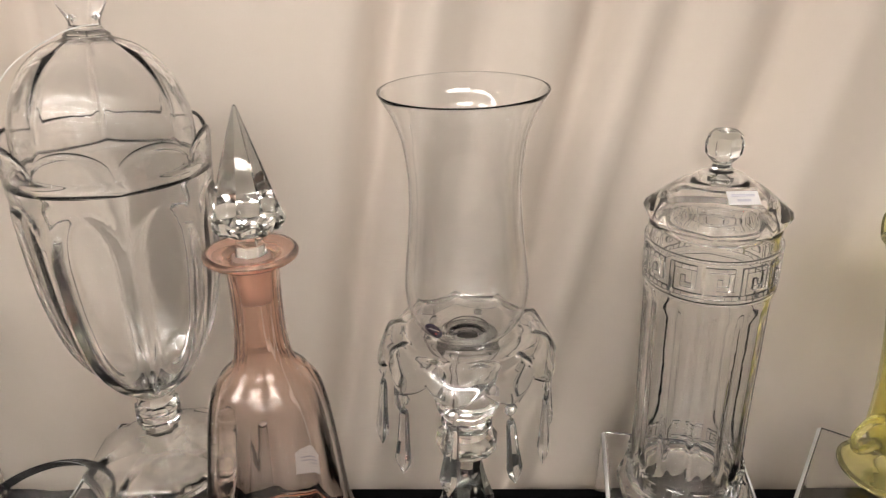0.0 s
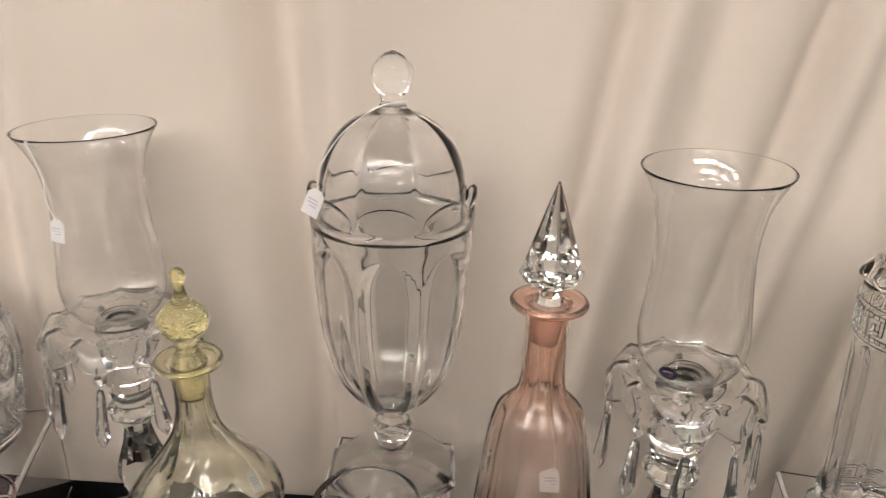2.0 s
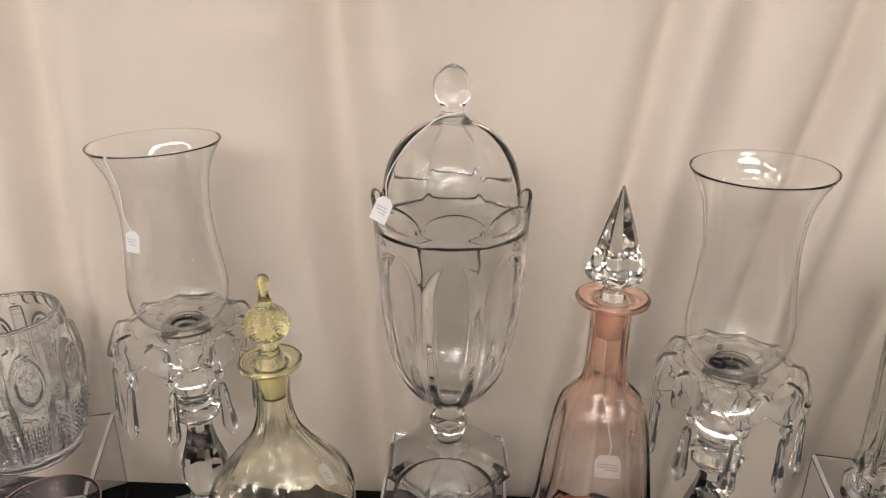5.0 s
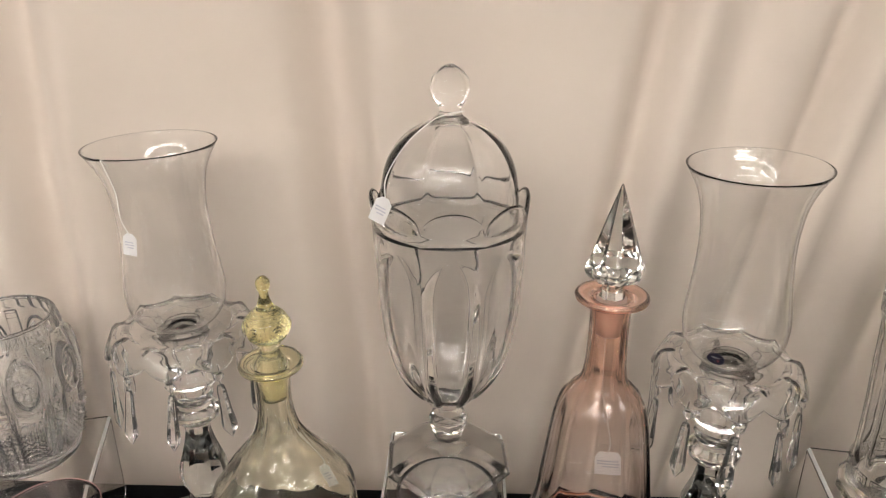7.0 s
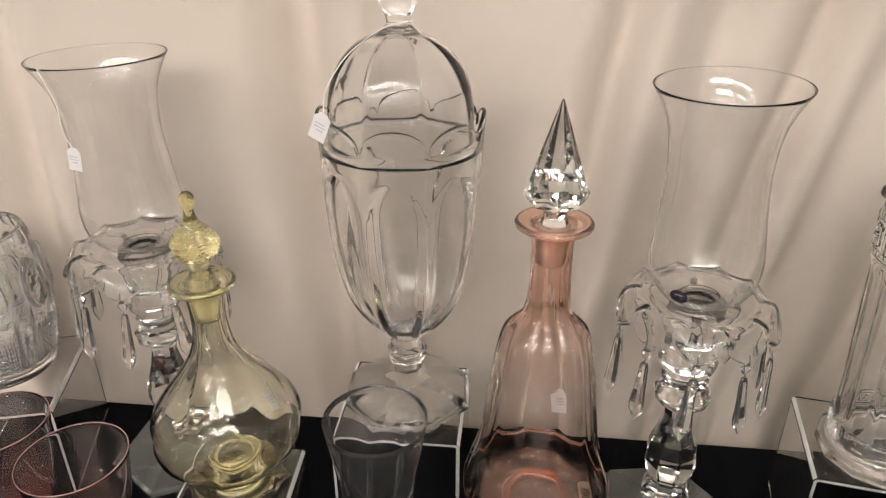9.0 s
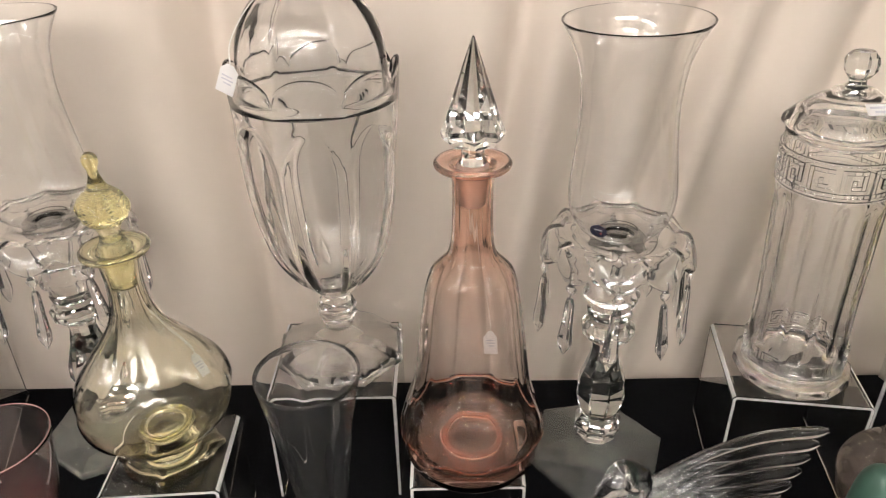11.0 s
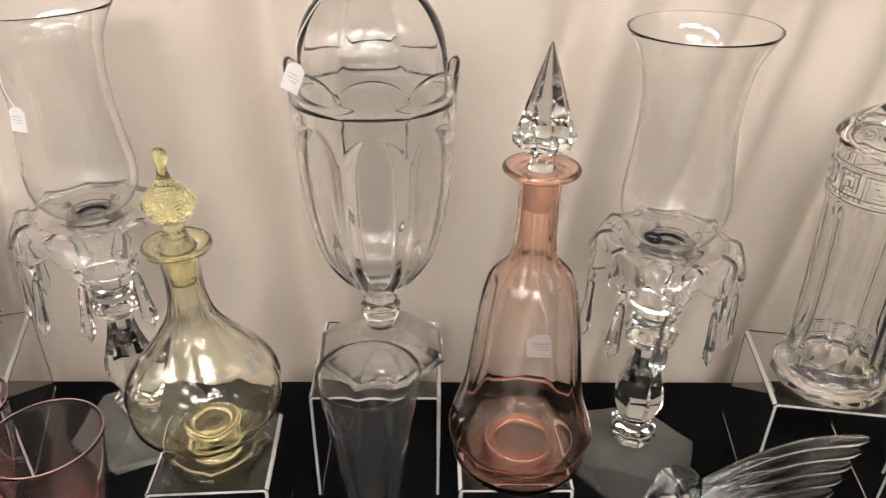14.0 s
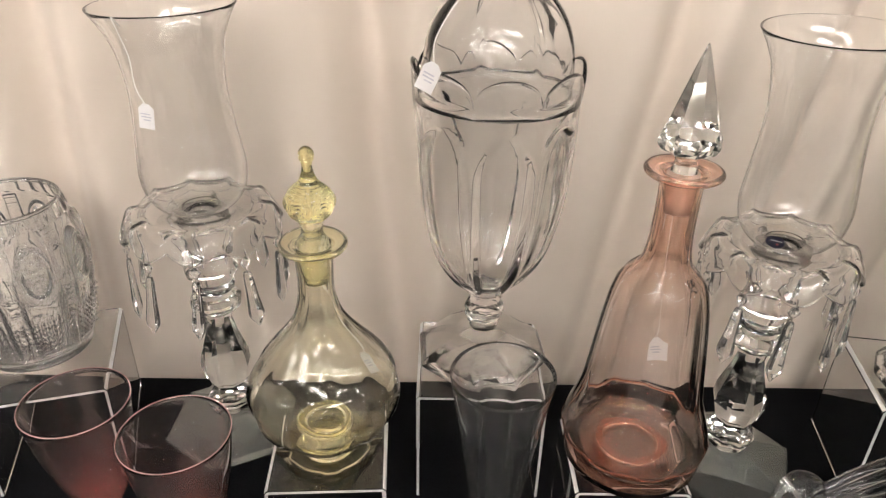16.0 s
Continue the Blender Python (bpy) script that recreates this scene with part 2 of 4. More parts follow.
def tube(name, pts, radius, material, parent, label="", seg=8, n=6):
    """A round bar along a smooth line; radius: one number or one for each point."""
    line = glide(pts, n)
    m = len(line)
    rad = [radius] * m if not isinstance(radius, (list, tuple)) else [
        radius[min(int(i / n), len(radius) - 2)] * (1 - (i / n - min(int(i / n), len(radius) - 2)))
        + radius[min(int(i / n), len(radius) - 2) + 1] * (i / n - min(int(i / n), len(radius) - 2)) for i in range(m)]
    verts, faces = [], []
    side = Vector((0.3, 1, 0.2)).normalized()
    for i, p in enumerate(line):
        t = (line[min(i + 1, m - 1)] - line[max(i - 1, 0)]).normalized()
        side = (side - t * side.dot(t)).normalized()
        up = t.cross(side)
        for k in range(seg):
            a = 2 * math.pi * k / seg
            verts.append(p + (side * math.cos(a) + up * math.sin(a)) * rad[i])
        if i:
            b = (i - 1) * seg
            faces += [(b + k, b + (k + 1) % seg, b + seg + (k + 1) % seg, b + seg + k) for k in range(seg)]
    faces += [tuple(range(seg - 1, -1, -1)), tuple(range((m - 1) * seg, m * seg))]
    return mesh_ob(name, verts, faces, material, parent, label)


def block(bm, size, at=(0, 0, 0), m=None, bevel=0.0):
    made = bmesh.ops.create_cube(bm, size=1.0, matrix=(m or Matrix.Identity(4)) @ Matrix.Translation(at) @ Matrix.Diagonal((*size, 1)))
    if bevel:
        edges = {e for v in made["verts"] for e in v.link_edges}
        bmesh.ops.bevel(bm, geom=list(edges), offset=bevel, segments=2, affect="EDGES", profile=0.5)
    return bm


def prism_of(bm, ring, z0, z1):
    """A slab over a ring of (x, y)."""
    lo = [bm.verts.new((x, y, z0)) for x, y in ring]
    hi = [bm.verts.new((x, y, z1)) for x, y in ring]
    bm.faces.new(list(reversed(lo)))
    bm.faces.new(hi)
    n = len(ring)
    for i in range(n):
        bm.faces.new((lo[i], lo[(i + 1) % n], hi[(i + 1) % n], hi[i]))
    return bm


# ---- the room ----
def box_structure(name, size, at, material, label):
    bm = bmesh.new()
    block(bm, size)
    ob = part(name, bm, material)
    ob.location = at
    return tagged(ob, label, name.split("_")[0], kind="structure")


FLOOR_Z, CEIL_Z = -0.76, 1.95
box_structure("floor", (14.0, 15.2, 0.1), (0, -6.4, FLOOR_Z - 0.05), CARPET, "beige carpet of the sale room")
box_structure("ceiling", (14.0, 15.2, 0.1), (0, -6.4, CEIL_Z + 0.05), TILE, "white board ceiling with light panels")
box_structure("wall_north", (14.0, 0.1, 2.71), (0, 1.15, FLOOR_Z + 1.355), PAINT, "cream wall behind the beige curtain")
box_structure("wall_south", (14.0, 0.1, 2.71), (0, -13.95, FLOOR_Z + 1.355), PAINT, "cream wall across the room")
box_structure("wall_west", (0.1, 15.0, 2.71), (-7.05, -6.4, FLOOR_Z + 1.355), PAINT, "cream side wall")
box_structure("wall_east", (0.1, 15.0, 2.71), (7.05, -6.4, FLOOR_Z + 1.355), PAINT, "cream side wall")


def ceiling_light(x, y):
    t = thing("ceiling_light", pose(x, y, CEIL_Z), "white ceiling light panel, lit, set in the ceiling", "light", "ceiling lights")
    bm = bmesh.new()
    for sx, sy, px, py in ((1.26, 0.03, 0, 0.15), (1.26, 0.03, 0, -0.15), (0.03, 0.27, 0.615, 0), (0.03, 0.27, -0.615, 0), (0.02, 0.27, 0, 0)):
        block(bm, (sx, sy, 0.04), (px, py, -0.022))
    part("frame", bm, METAL, t)
    bm = bmesh.new()
    block(bm, (1.2, 0.27, 0.006), (0, 0, -0.005))
    part("reflector", bm, METAL, t, "white reflector")
    for sx in (-0.3075, 0.3075):
        for sy in (-0.07, 0.07):
            bm = bmesh.new()
            block(bm, (0.57, 0.050, 0.018), (sx, sy, -0.024), bevel=0.006)
            part("tube", bm, GLOW, t, "glowing white tube")


NEAR_LIGHTS = [(-2.7, -0.95), (-1.25, -0.95), (0.2, -0.95), (-1.80, -1.68), (-0.12, -1.78), (-3.4, -1.75), (-0.85, -2.38), (0.60, -2.60), (-1.55, -3.30), (2.3, -3.4)]
SIDE_LIGHTS = [(x, -1.6) for x in (-5.2, 3.8, 5.6)]
FAR_LIGHTS = [(x, y) for y in (-5.0, -7.8, -11.2) for x in (-4.6, -1.6, 1.4, 4.4)]
for lx, ly in NEAR_LIGHTS + SIDE_LIGHTS + FAR_LIGHTS:
    ceiling_light(lx, ly)


def curtain():
    """A hanging cloth with soft, slightly slanting folds."""
    folds = [(-1.55, -0.1, 0.10, 0.03), (-1.25, 0.05, 0.07, 0.022), (-1.02, 0.06, 0.06, 0.024), (-0.86, 0.03, 0.038, 0.034), (-0.66, 0.0, 0.07, 0.012),
             (-0.44, -0.06, 0.040, 0.036), (-0.27, 0.03, 0.06, 0.010), (-0.085, 0.15, 0.024, 0.030), (0.02, 0.15, 0.03, 0.010),
             (0.125, 0.2, 0.023, 0.030), (0.21, 0.2, 0.03, 0.010), (0.33, 0.2, 0.032, 0.026), (0.50, 0.15, 0.05, 0.020),
             (0.72, 0.1, 0.05, 0.022), (0.95, 0.05, 0.07, 0.025), (1.25, 0.0, 0.08, 0.03), (1.6, 0.0, 0.1, 0.03)]
    nx, nz = 420, 90
    x0, x1, z0, z1 = -2.3, 2.3, FLOOR_Z + 0.03, CEIL_Z - 0.1
    verts = []
    for j in range(nz + 1):
        z = z0 + (z1 - z0) * j / nz
        for i in range(nx + 1):
            x = x0 + (x1 - x0) * i / nx
            y = 0.764
            for fx, slope, w, d in folds:
                u = (x - fx - slope * (z - 0.4)) / w
                y += (1.35 if w < 0.05 else 1.1) * d * (math.exp(-u * u) - 0.4 * math.exp(-((u - 1.7) ** 2)))
            y += 0.006 * noise.noise(Vector((x * 5, z * 1.3, 0))) + 0.0025 * noise.noise(Vector((x * 9, z * 14, 3)))
            verts.append((x, max(y, 0.742), z))
    w = nx + 1
    faces = [(j * w + i, j * w + i + 1, (j + 1) * w + i + 1, (j + 1) * w + i) for j in range(nz) for i in range(nx)]
    ob = mesh_ob("curtain", verts, faces, CURTAIN)
    s = ob.modifiers.new("cloth", "SOLIDIFY")
    s.thickness, s.offset = 0.002, 1.0
    tagged(ob, "beige cloth curtain hanging in soft vertical folds behind the table", "curtain", kind="structure")


curtain()


def display_table():
    t = thing("display_table", pose(-0.1, 0.365, FLOOR_Z), "long display table under a plain black cloth", "table")
    bm = bmesh.new()
    block(bm, (3.6, 0.73, 0.03), (0, 0, -FLOOR_Z - 0.02), bevel=0.004)
    part("tabletop", bm, PAINT, t)
    for sx in (-1.7, 1.7):
        for sy in (-0.32, 0.32):
            leg = bmesh.new()
            block(leg, (0.05, 0.05, -FLOOR_Z - 0.036), (sx, sy, (-FLOOR_Z - 0.036) / 2), bevel=0.004)
            part("leg", leg, WIRE, t)
    cloth = thing("tablecloth", pose(-0.1, 0.375, 0), "plain black tablecloth covering the display table", "tablecloth")
    bm = bmesh.new()
    nx, ny = 180, 40
    hw, hd = 1.815, 0.368
    grid = [[bm.verts.new((-hw + 2 * hw * i / nx, -hd + 2 * hd * j / ny,
             0.0006 * noise.noise(Vector((i * 0.13, j * 0.13, 7))) - 0.0006)) for i in range(nx + 1)] for j in range(ny + 1)]
    for j in range(ny):
        for i in range(nx):
            bm.faces.new((grid[j][i], grid[j][i + 1], grid[j + 1][i + 1], grid[j + 1][i]))
    low = [bm.verts.new((-hw + 2 * hw * i / nx, -hd - 0.012 * (1 + math.sin(i * 0.7)), -0.7)) for i in range(nx + 1)]
    for i in range(nx):
        bm.faces.new((low[i], low[i + 1], grid[0][i + 1], grid[0][i]))
    part("cloth", bm, BLACK, cloth, smooth=True)


display_table()


# ---- acrylic stands ----
def stand(x, y, turn, w, d, h, label):
    """A bent sheet of clear acrylic: a top and two sides, with pale sawn edges. x, y: the middle of the top."""
    t = thing("display_stand", pose(x, y, 0, 0, 0, turn), label, "display stand", "acrylic stands")
    s, r = 0.0045, 0.006
    outer, inner = [], []
    for cx, sgn in ((w / 2 - r, 1), (-w / 2 + r, -1)):
        arc = [(cx + sgn * r * math.sin(a), h - r + r * math.cos(a)) for a in [math.pi / 2 * k / 4 for k in range(5)]]
        arc_in = [(cx + sgn * (r - s) * math.sin(a), h - r + (r - s) * math.cos(a)) for a in [math.pi / 2 * k / 4 for k in range(5)]]
        if sgn == 1:
            outer = [(w / 2, 0)] + arc[::-1]
            inner = [(w / 2 - s, 0)] + arc_in[::-1]
        else:
            outer += arc + [(-w / 2, 0)]
            inner += arc_in + [(-w / 2 + s, 0)]
    n = len(outer)
    verts, faces = [], []
    for yy in (-d / 2, d / 2):
        verts += [(px, yy, pz) for px, pz in outer] + [(px, yy, pz) for px, pz in inner]
    for i in range(n - 1):
        faces += [(i, i + 1, 2 * n + i + 1, 2 * n + i), (n + i + 1, n + i, 3 * n + i, 3 * n + i + 1),
                  (i + 1, i, n + i, n + i + 1), (2 * n + i, 2 * n + i + 1, 3 * n + i + 1, 3 * n + i)]
    faces += [(0, 2 * n, 3 * n, n), (2 * n - 1, 4 * n - 1, 3 * n - 1, n - 1)]
    bm = bmesh.new()
    vs = [bm.verts.new(v) for v in verts]
    for f in faces:
        bm.faces.new([vs[i] for i in f])
    part("bent_sheet", bm, ACRYLIC, t)
    for yy, nm in ((-d / 2, "front_edge"), (d / 2, "back_edge")):
        verts, faces = [], []
        sign = -1 if yy < 0 else 1
        for out in (0.0004, 0.00012):
            for (ax, az), (bx, bz) in zip(outer, inner):
                mx, mz = (bx - ax) * 0.16, (bz - az) * 0.16
                verts += [(ax + mx, yy + sign * out, az + mz), (bx - mx, yy + sign * out, bz - mz)]
        m2 = 2 * n
        for i in range(n - 1):
            a, b = 2 * i, 2 * i + 2
            faces += [(a, a + 1, b + 1, b), (m2 + a + 1, m2 + a, m2 + b, m2 + b + 1), (a, b, m2 + b, m2 + a), (b + 1, a + 1, m2 + a + 1, m2 + b + 1)]
        mesh_ob(nm, verts, faces, EDGE, t, "pale sawn edge", smooth=False)
    # Strips added over both bends to draw the light they catch.
    for sgn in (1, -1):
        bm = bmesh.new()
        arc = []
        for lift in (0.0001, 0.0005):
            arc.append([(sgn * (w / 2 - r + (r + lift) * math.sin(a)), h - r + (r + lift) * math.cos(a)) for a in [math.radians(g) for g in (22, 34, 46, 58, 68)]])
        ring = arc[1] + arc[0][::-1]
        ends = [[bm.verts.new((px, yy, pz)) for px, pz in ring] for yy in (-d / 2 + 0.001, d / 2 - 0.001)]
        for i in range(10):
            j = (i + 1) % 10
            bm.faces.new((ends[0][i], ends[0][j], ends[1][j], ends[1][i]))
        part("bend", bm, BEND, t, "pale strip painting the glint along the bend")
    return t


stand(-0.303, 0.600, 0, 0.152, 0.148, 0.160, "clear bent acrylic riser under the tall covered urn")
stand(-0.471, 0.470, 3, 0.125, 0.114, 0.132, "low clear bent acrylic riser under the yellow decanter")
stand(-0.148, 0.478, 0, 0.122, 0.112, 0.125, "low clear bent acrylic riser under the pink decanter")
stand(0.250, 0.588, -9, 0.154, 0.148, 0.150, "clear bent acrylic riser under the key-patterned jar")
stand(-0.845, 0.620, 16.7, 0.150, 0.178, 0.1395, "clear bent acrylic riser under the cut crystal jar")
stand(0.463, 0.578, -35, 0.152, 0.148, 0.150, "clear bent acrylic riser under the yellow jug")


# ---- price tags ----
def price_tag(card_at, turn, line, label, w=0.017, h=0.028, tilt=0, lean=0):
    """A small card with cut corners, bars for its writing, and its string."""
    t = thing("price_tag", pose(*card_at), label, "price tag", "price tags")
    m = pose(0, 0, 0, lean, tilt, turn)
    bm = bmesh.new()
    c = 0.3 * w
    ring = [(-w / 2, -h / 2), (w / 2, -h / 2), (w / 2, h / 2 - c), (w / 2 - c, h / 2), (-w / 2 + c, h / 2), (-w / 2, h / 2 - c)]
    prism_of(bm, ring, -0.00025, 0.00025)
    flat = m @ pose(0, 0, 0, 90)
    bmesh.ops.transform(bm, matrix=flat, verts=bm.verts)
    part("card", bm, CARD, t)
    bm = bmesh.new()
    for k, (bw, bh, off) in enumerate(((0.6, 0.05, 0.1), (0.66, 0.05, -0.02), (0.45, 0.05, -0.14))):
        block(bm, (w * bw, h * bh, 0.0002), (0.05 * w * (k - 1), h * off, 0.0004), m=flat)
    part("writing", bm, INK, t)
    o = Vector(card_at)
    start = m @ Vector((0, 0, h / 2 - 0.002))
    tube("string", [tuple(start)] + [tuple(Vector(p) - o) for p in line], 0.0006, STRING, t, seg=6)
    return t


# ---- the tall covered urn ----
def covered_urn():
    t = thing("covered_urn", pose(-0.2998, 0.615, 0.1605, 0, 0.1, 4) @ Matrix.Diagonal((0.985, 0.985, 1, 1)), "tall clear panelled glass urn with domed lid and scalloped rim", "urn")
    N, S = 8, 8 * 16
    # foot: an eight-sided dome
    def foot_mod(r, z, a, i):
        u = panel_u(a, N) * math.pi / N
        k = math.cos(math.pi / N) / math.cos(u)
        f = smoothstep((r - 0.02) / 0.03)
        return r * (1 - f + f * k * 1.04), z
    prof = [(0, 0.004), (0.05, 0.004), (0.066, 0.0), (0.079, 0.0), (0.081, 0.003), (0.079, 0.007), (0.068, 0.017), (0.052, 0.026), (0.036, 0.032), (0.024, 0.037), (0.018, 0.041), (0, 0.041)]
    lathe("foot", prof, CLEAR, t, S, foot_mod, label="eight-sided domed foot")
    prof = [(0, 0.0405), (0.018, 0.0405), (0.0162, 0.045), (0.0210, 0.0485), (0.0165, 0.052), (0.0238, 0.056), (0.0240, 0.060), (0.0178, 0.063), (0.0245, 0.067), (0.0240, 0.071), (0.0165, 0.0745), (0.0205, 0.079), (0.0162, 0.083), (0.0175, 0.087), (0.022, 0.0915), (0, 0.0915)]
    lathe("stem", prof, CLEAR, t, 8, smooth=False, label="short stem of stacked eight-sided rings")
    # bowl: eight arched panels, rim of eight lobes
    outer = [(0, 0.092), (0.020, 0.092), (0.032, 0.100), (0.045, 0.115), (0.060, 0.138), (0.071, 0.166), (0.0805, 0.212), (0.0845, 0.255), (0.0865, 0.300), (0.0880, 0.325), (0.0895, 0.342)]
    prof, m = shell(outer, 0.0054, 0.104, 7)
    walls = prof[m + 3:]
    cut_at = next(k for k, q in enumerate(walls) if q[1] < 0.3262)
    edge_r = walls[cut_at][0]
    prof = prof[:m + 3] + [(r + 0.0032, z) for r, z in walls[:cut_at]] + [(edge_r + 0.0032, 0.3264), (edge_r, 0.3260)] + walls[cut_at:]
    def bowl_mod(r, z, a, i):
        u = panel_u(a, N)
        if i < m:
            top = 0.312
            wz = 0.86 * math.sqrt(max(0.0, 1 - (max(z - (top - 0.05), 0) / 0.05) ** 2)) if z < top else 0
            cut = smoothstep((wz - abs(u)) / 0.15)
            fade = smoothstep((z - 0.095) / 0.02)
            r -= fade * (0.0050 * cut * (1 - 0.35 * u * u) - 0.0015 * (1 - cut) * smoothstep((top - z) / 0.02))
        else:
            r -= 0.0012 * math.cos(N * a) * smoothstep((z - 0.11) / 0.05) * smoothstep((0.32 - z) / 0.02)
        if z > 0.325:
            lift = (z - 0.325) / 0.02
            z = 0.325 + lift * 0.019 + min(lift, 1.0) * (0.026 * math.sqrt(max(0.0, 1 - u * u)) - 0.004)
            r += min(lift, 1) * 0.0008 * math.sqrt(max(0.0, 1 - u * u))
        return r, z
    lathe("bowl", prof, CLEAR, t, S, bowl_mod, label="bowl with arched panels and scalloped rim")
    lid = thing("lid", pose(0, 0, 0), "", "")
    lid.parent = t
    # lid: eight-lobed dome
    outer = [(0.0845, 0.3255), (0.0845, 0.3320), (0.0780, 0.3345), (0.0775, 0.346), (0.0765, 0.365), (0.073, 0.384), (0.065, 0.404), (0.054, 0.420), (0.040, 0.432), (0.027, 0.4385), (0.020, 0.4415), (0.0185, 0.444), (0, 0.444)]
    inner = [(0, 0.4400), (0.019, 0.4375), (0.0395, 0.4285), (0.0530, 0.4170), (0.0640, 0.4015), (0.0714, 0.383), (0.0746, 0.365), (0.0752, 0.350), (0.0752, 0.3255)]
    o = [(q[0], q[1]) for q in glide([(r, z, 0) for r, z in outer[2:-1]], 4)]
    n_in = len(o) + 2
    prof = outer[:2] + o + [outer[-1]] + [(q[0], q[1]) for q in glide([(r, z, 0) for r, z in inner], 4)]
    def lid_mod(r, z, a, i):
        if 3 < i < n_in and r > 0.02:
            u = panel_u(a, N)
            f = smoothstep((0.08 - r) / 0.012) * smoothstep((r - 0.02) / 0.02)
            r += f * (0.0018 * (1 - u * u) - 0.0022 * smoothstep((abs(u) - 0.82) / 0.18))
        return r, z
    lathe("dome", prof, CLEAR, lid, S, lid_mod, loop=True)
    prof = [(0, 0.4435), (0.019, 0.4435), (0.0135, 0.4475), (0.0118, 0.452), (0.0135, 0.458), (0.0178, 0.466), (0.0202, 0.475), (0.0193, 0.484), (0.0155, 0.491), (0.009, 0.4965), (0.003, 0.4995), (0, 0.5)]
    prof = [(q[0] * 1.04, q[1]) for q in glide([(r, z, 0) for r, z in prof[2:]], 4)]
    prof = [(0, 0.4435), (0.019, 0.4435)] + prof
    def knob_mod(r, z, a, i):
        u = panel_u(a, 8) * math.pi / 8
        f = smoothstep((z - 0.486) / 0.006) + smoothstep((0.466 - z) / 0.008)
        return r * (1 + f * 0.7 * (math.cos(math.pi / 8) / math.cos(u) - 0.97)), z
    lathe("knob", prof, CLEAR, lid, 64, knob_mod, label="egg-shaped knob, faceted at its tip and neck")
    return t


covered_urn()
price_tag((-0.368, 0.552, 0.522), -14, [(-0.362, 0.560, 0.555), (-0.343, 0.573, 0.585), (-0.318, 0.598, 0.604), (-0.300, 0.603, 0.611), (-0.284, 0.608, 0.613)],
          "white price tag tied to the urn's knob by a string", 0.018, 0.029, 24)


# ---- pink decanter ----
def pink_decanter():
    t = thing("pink_decanter", pose(-0.142, 0.478, 0.1255, 0, 0, 0), "pale pink glass decanter with a clear pointed faceted stopper", "decanter")
    outer = [(0, 0.004), (0.030, 0.003), (0.052, 0.0015), (0.0650, 0.0020), (0.0706, 0.006), (0.0726, 0.015), (0.0734, 0.028), (0.0752, 0.0365), (0.0772, 0.0410), (0.0760, 0.0470), (0.0735, 0.058), (0.0690, 0.072), (0.0645, 0.086), (0.0612, 0.100), (0.0588, 0.117), (0.0556, 0.145), (0.0514, 0.179), (0.0474, 0.205), (0.0415, 0.226), (0.0325, 0.2375), (0.0238, 0.248), (0.0200, 0.268), (0.0190, 0.300), (0.0192, 0.322), (0.0200, 0.3325)]
    prof, m = shell(outer, 0.0016, 0.011, 6)
    def mod(r, z, a, i):
        f = smoothstep((z - 0.030) / 0.03) * smoothstep((0.335 - z) / 0.03)
        if i < m:
            r -= 0.0024 * f * (0.5 + 0.5 * math.cos(10 * a)) ** 1.6 * min(1.0, r / 0.03)
        else:
            r -= 0.0017 * f * (0.5 + 0.5 * math.cos(10 * a)) ** 1.6 * min(1.0, r / 0.03)
        return r, z
    bottle = lathe("bottle", prof, PINK, t, 120, mod, label="bell-shaped pale pink bottle with long neck and flared lip")
    ring = [(0.0320 + 0.0050 * math.cos(k * math.pi / 6), 0.0190 + 0.0032 * math.sin(k * math.pi / 6)) for k in range(12)]
    lathe("base_ring", ring, PINK_THICK, bottle, 72, loop=True, label="thick orange-pink ring in the bottom")
    ridge = [(0.0768 + 0.0012 * math.cos(k * math.pi / 5), 0.0412 + 0.0016 * math.sin(k * math.pi / 5)) for k in range(10)]
    lathe("skirt_ridge", ridge, PINK_LIP, bottle, 120, lambda r, z, a, i: (r - 0.0012 * (0.5 + 0.5 * math.cos(10 * a)), z + 0.0012 * math.cos(10 * a)), loop=True, label="scalloped orange-pink ridge round the skirt")
    lip = [(0.0196, 0.3330), (0.0255, 0.3345), (0.0320, 0.3352), (0.0346, 0.3372), (0.0350, 0.3396), (0.0336, 0.3414), (0.0300, 0.3410), (0.0245, 0.3392), (0.0180, 0.3380), (0.0172, 0.3340)]
    lathe("lip", lip, PINK_LIP, bottle, 96, loop=True, label="flat salmon-pink lip")
    floor = [(0, 0.0120), (0.054, 0.0128), (0.0660, 0.0235), (0.0652, 0.0260), (0.0530, 0.0152), (0, 0.0142)]
    lathe("floor", floor, PINK_FLOOR, bottle, 96, label="thick pink bottom")
    s = thing("stopper", pose(0, 0, 0), "", "")
    s.parent = t
    plug = [(0, 0.300), (0.0125, 0.300), (0.0142, 0.332), (0.0142, 0.3375), (0, 0.3385)]
    lathe("ground_plug", plug, FROSTED_PINK, s, 48, label="ground glass plug inside the neck")
    fac = [(0, 0.3388), (0.0125, 0.3388), (0.0105, 0.3460), (0.0098, 0.3532), (0.0165, 0.3560), (0.0232, 0.3585), (0.0268, 0.3640), (0.0274, 0.3680), (0.0240, 0.3775), (0.0150, 0.406), (0.0078, 0.428), (0.0012, 0.4475), (0, 0.449)]
    def fmod(r, z, a, i):
        odd = int(round(a / (math.pi / 8))) % 2
        return r * ((0.90 if odd else 1.03) if 4 <= i <= 7 else (0.925 if odd else 1.0)), z + (0.0025 if odd and i in (6, 7) else 0)
    lathe("spire", fac, CRYSTAL, s, 16, fmod, smooth=False, label="clear faceted spire")
    return t


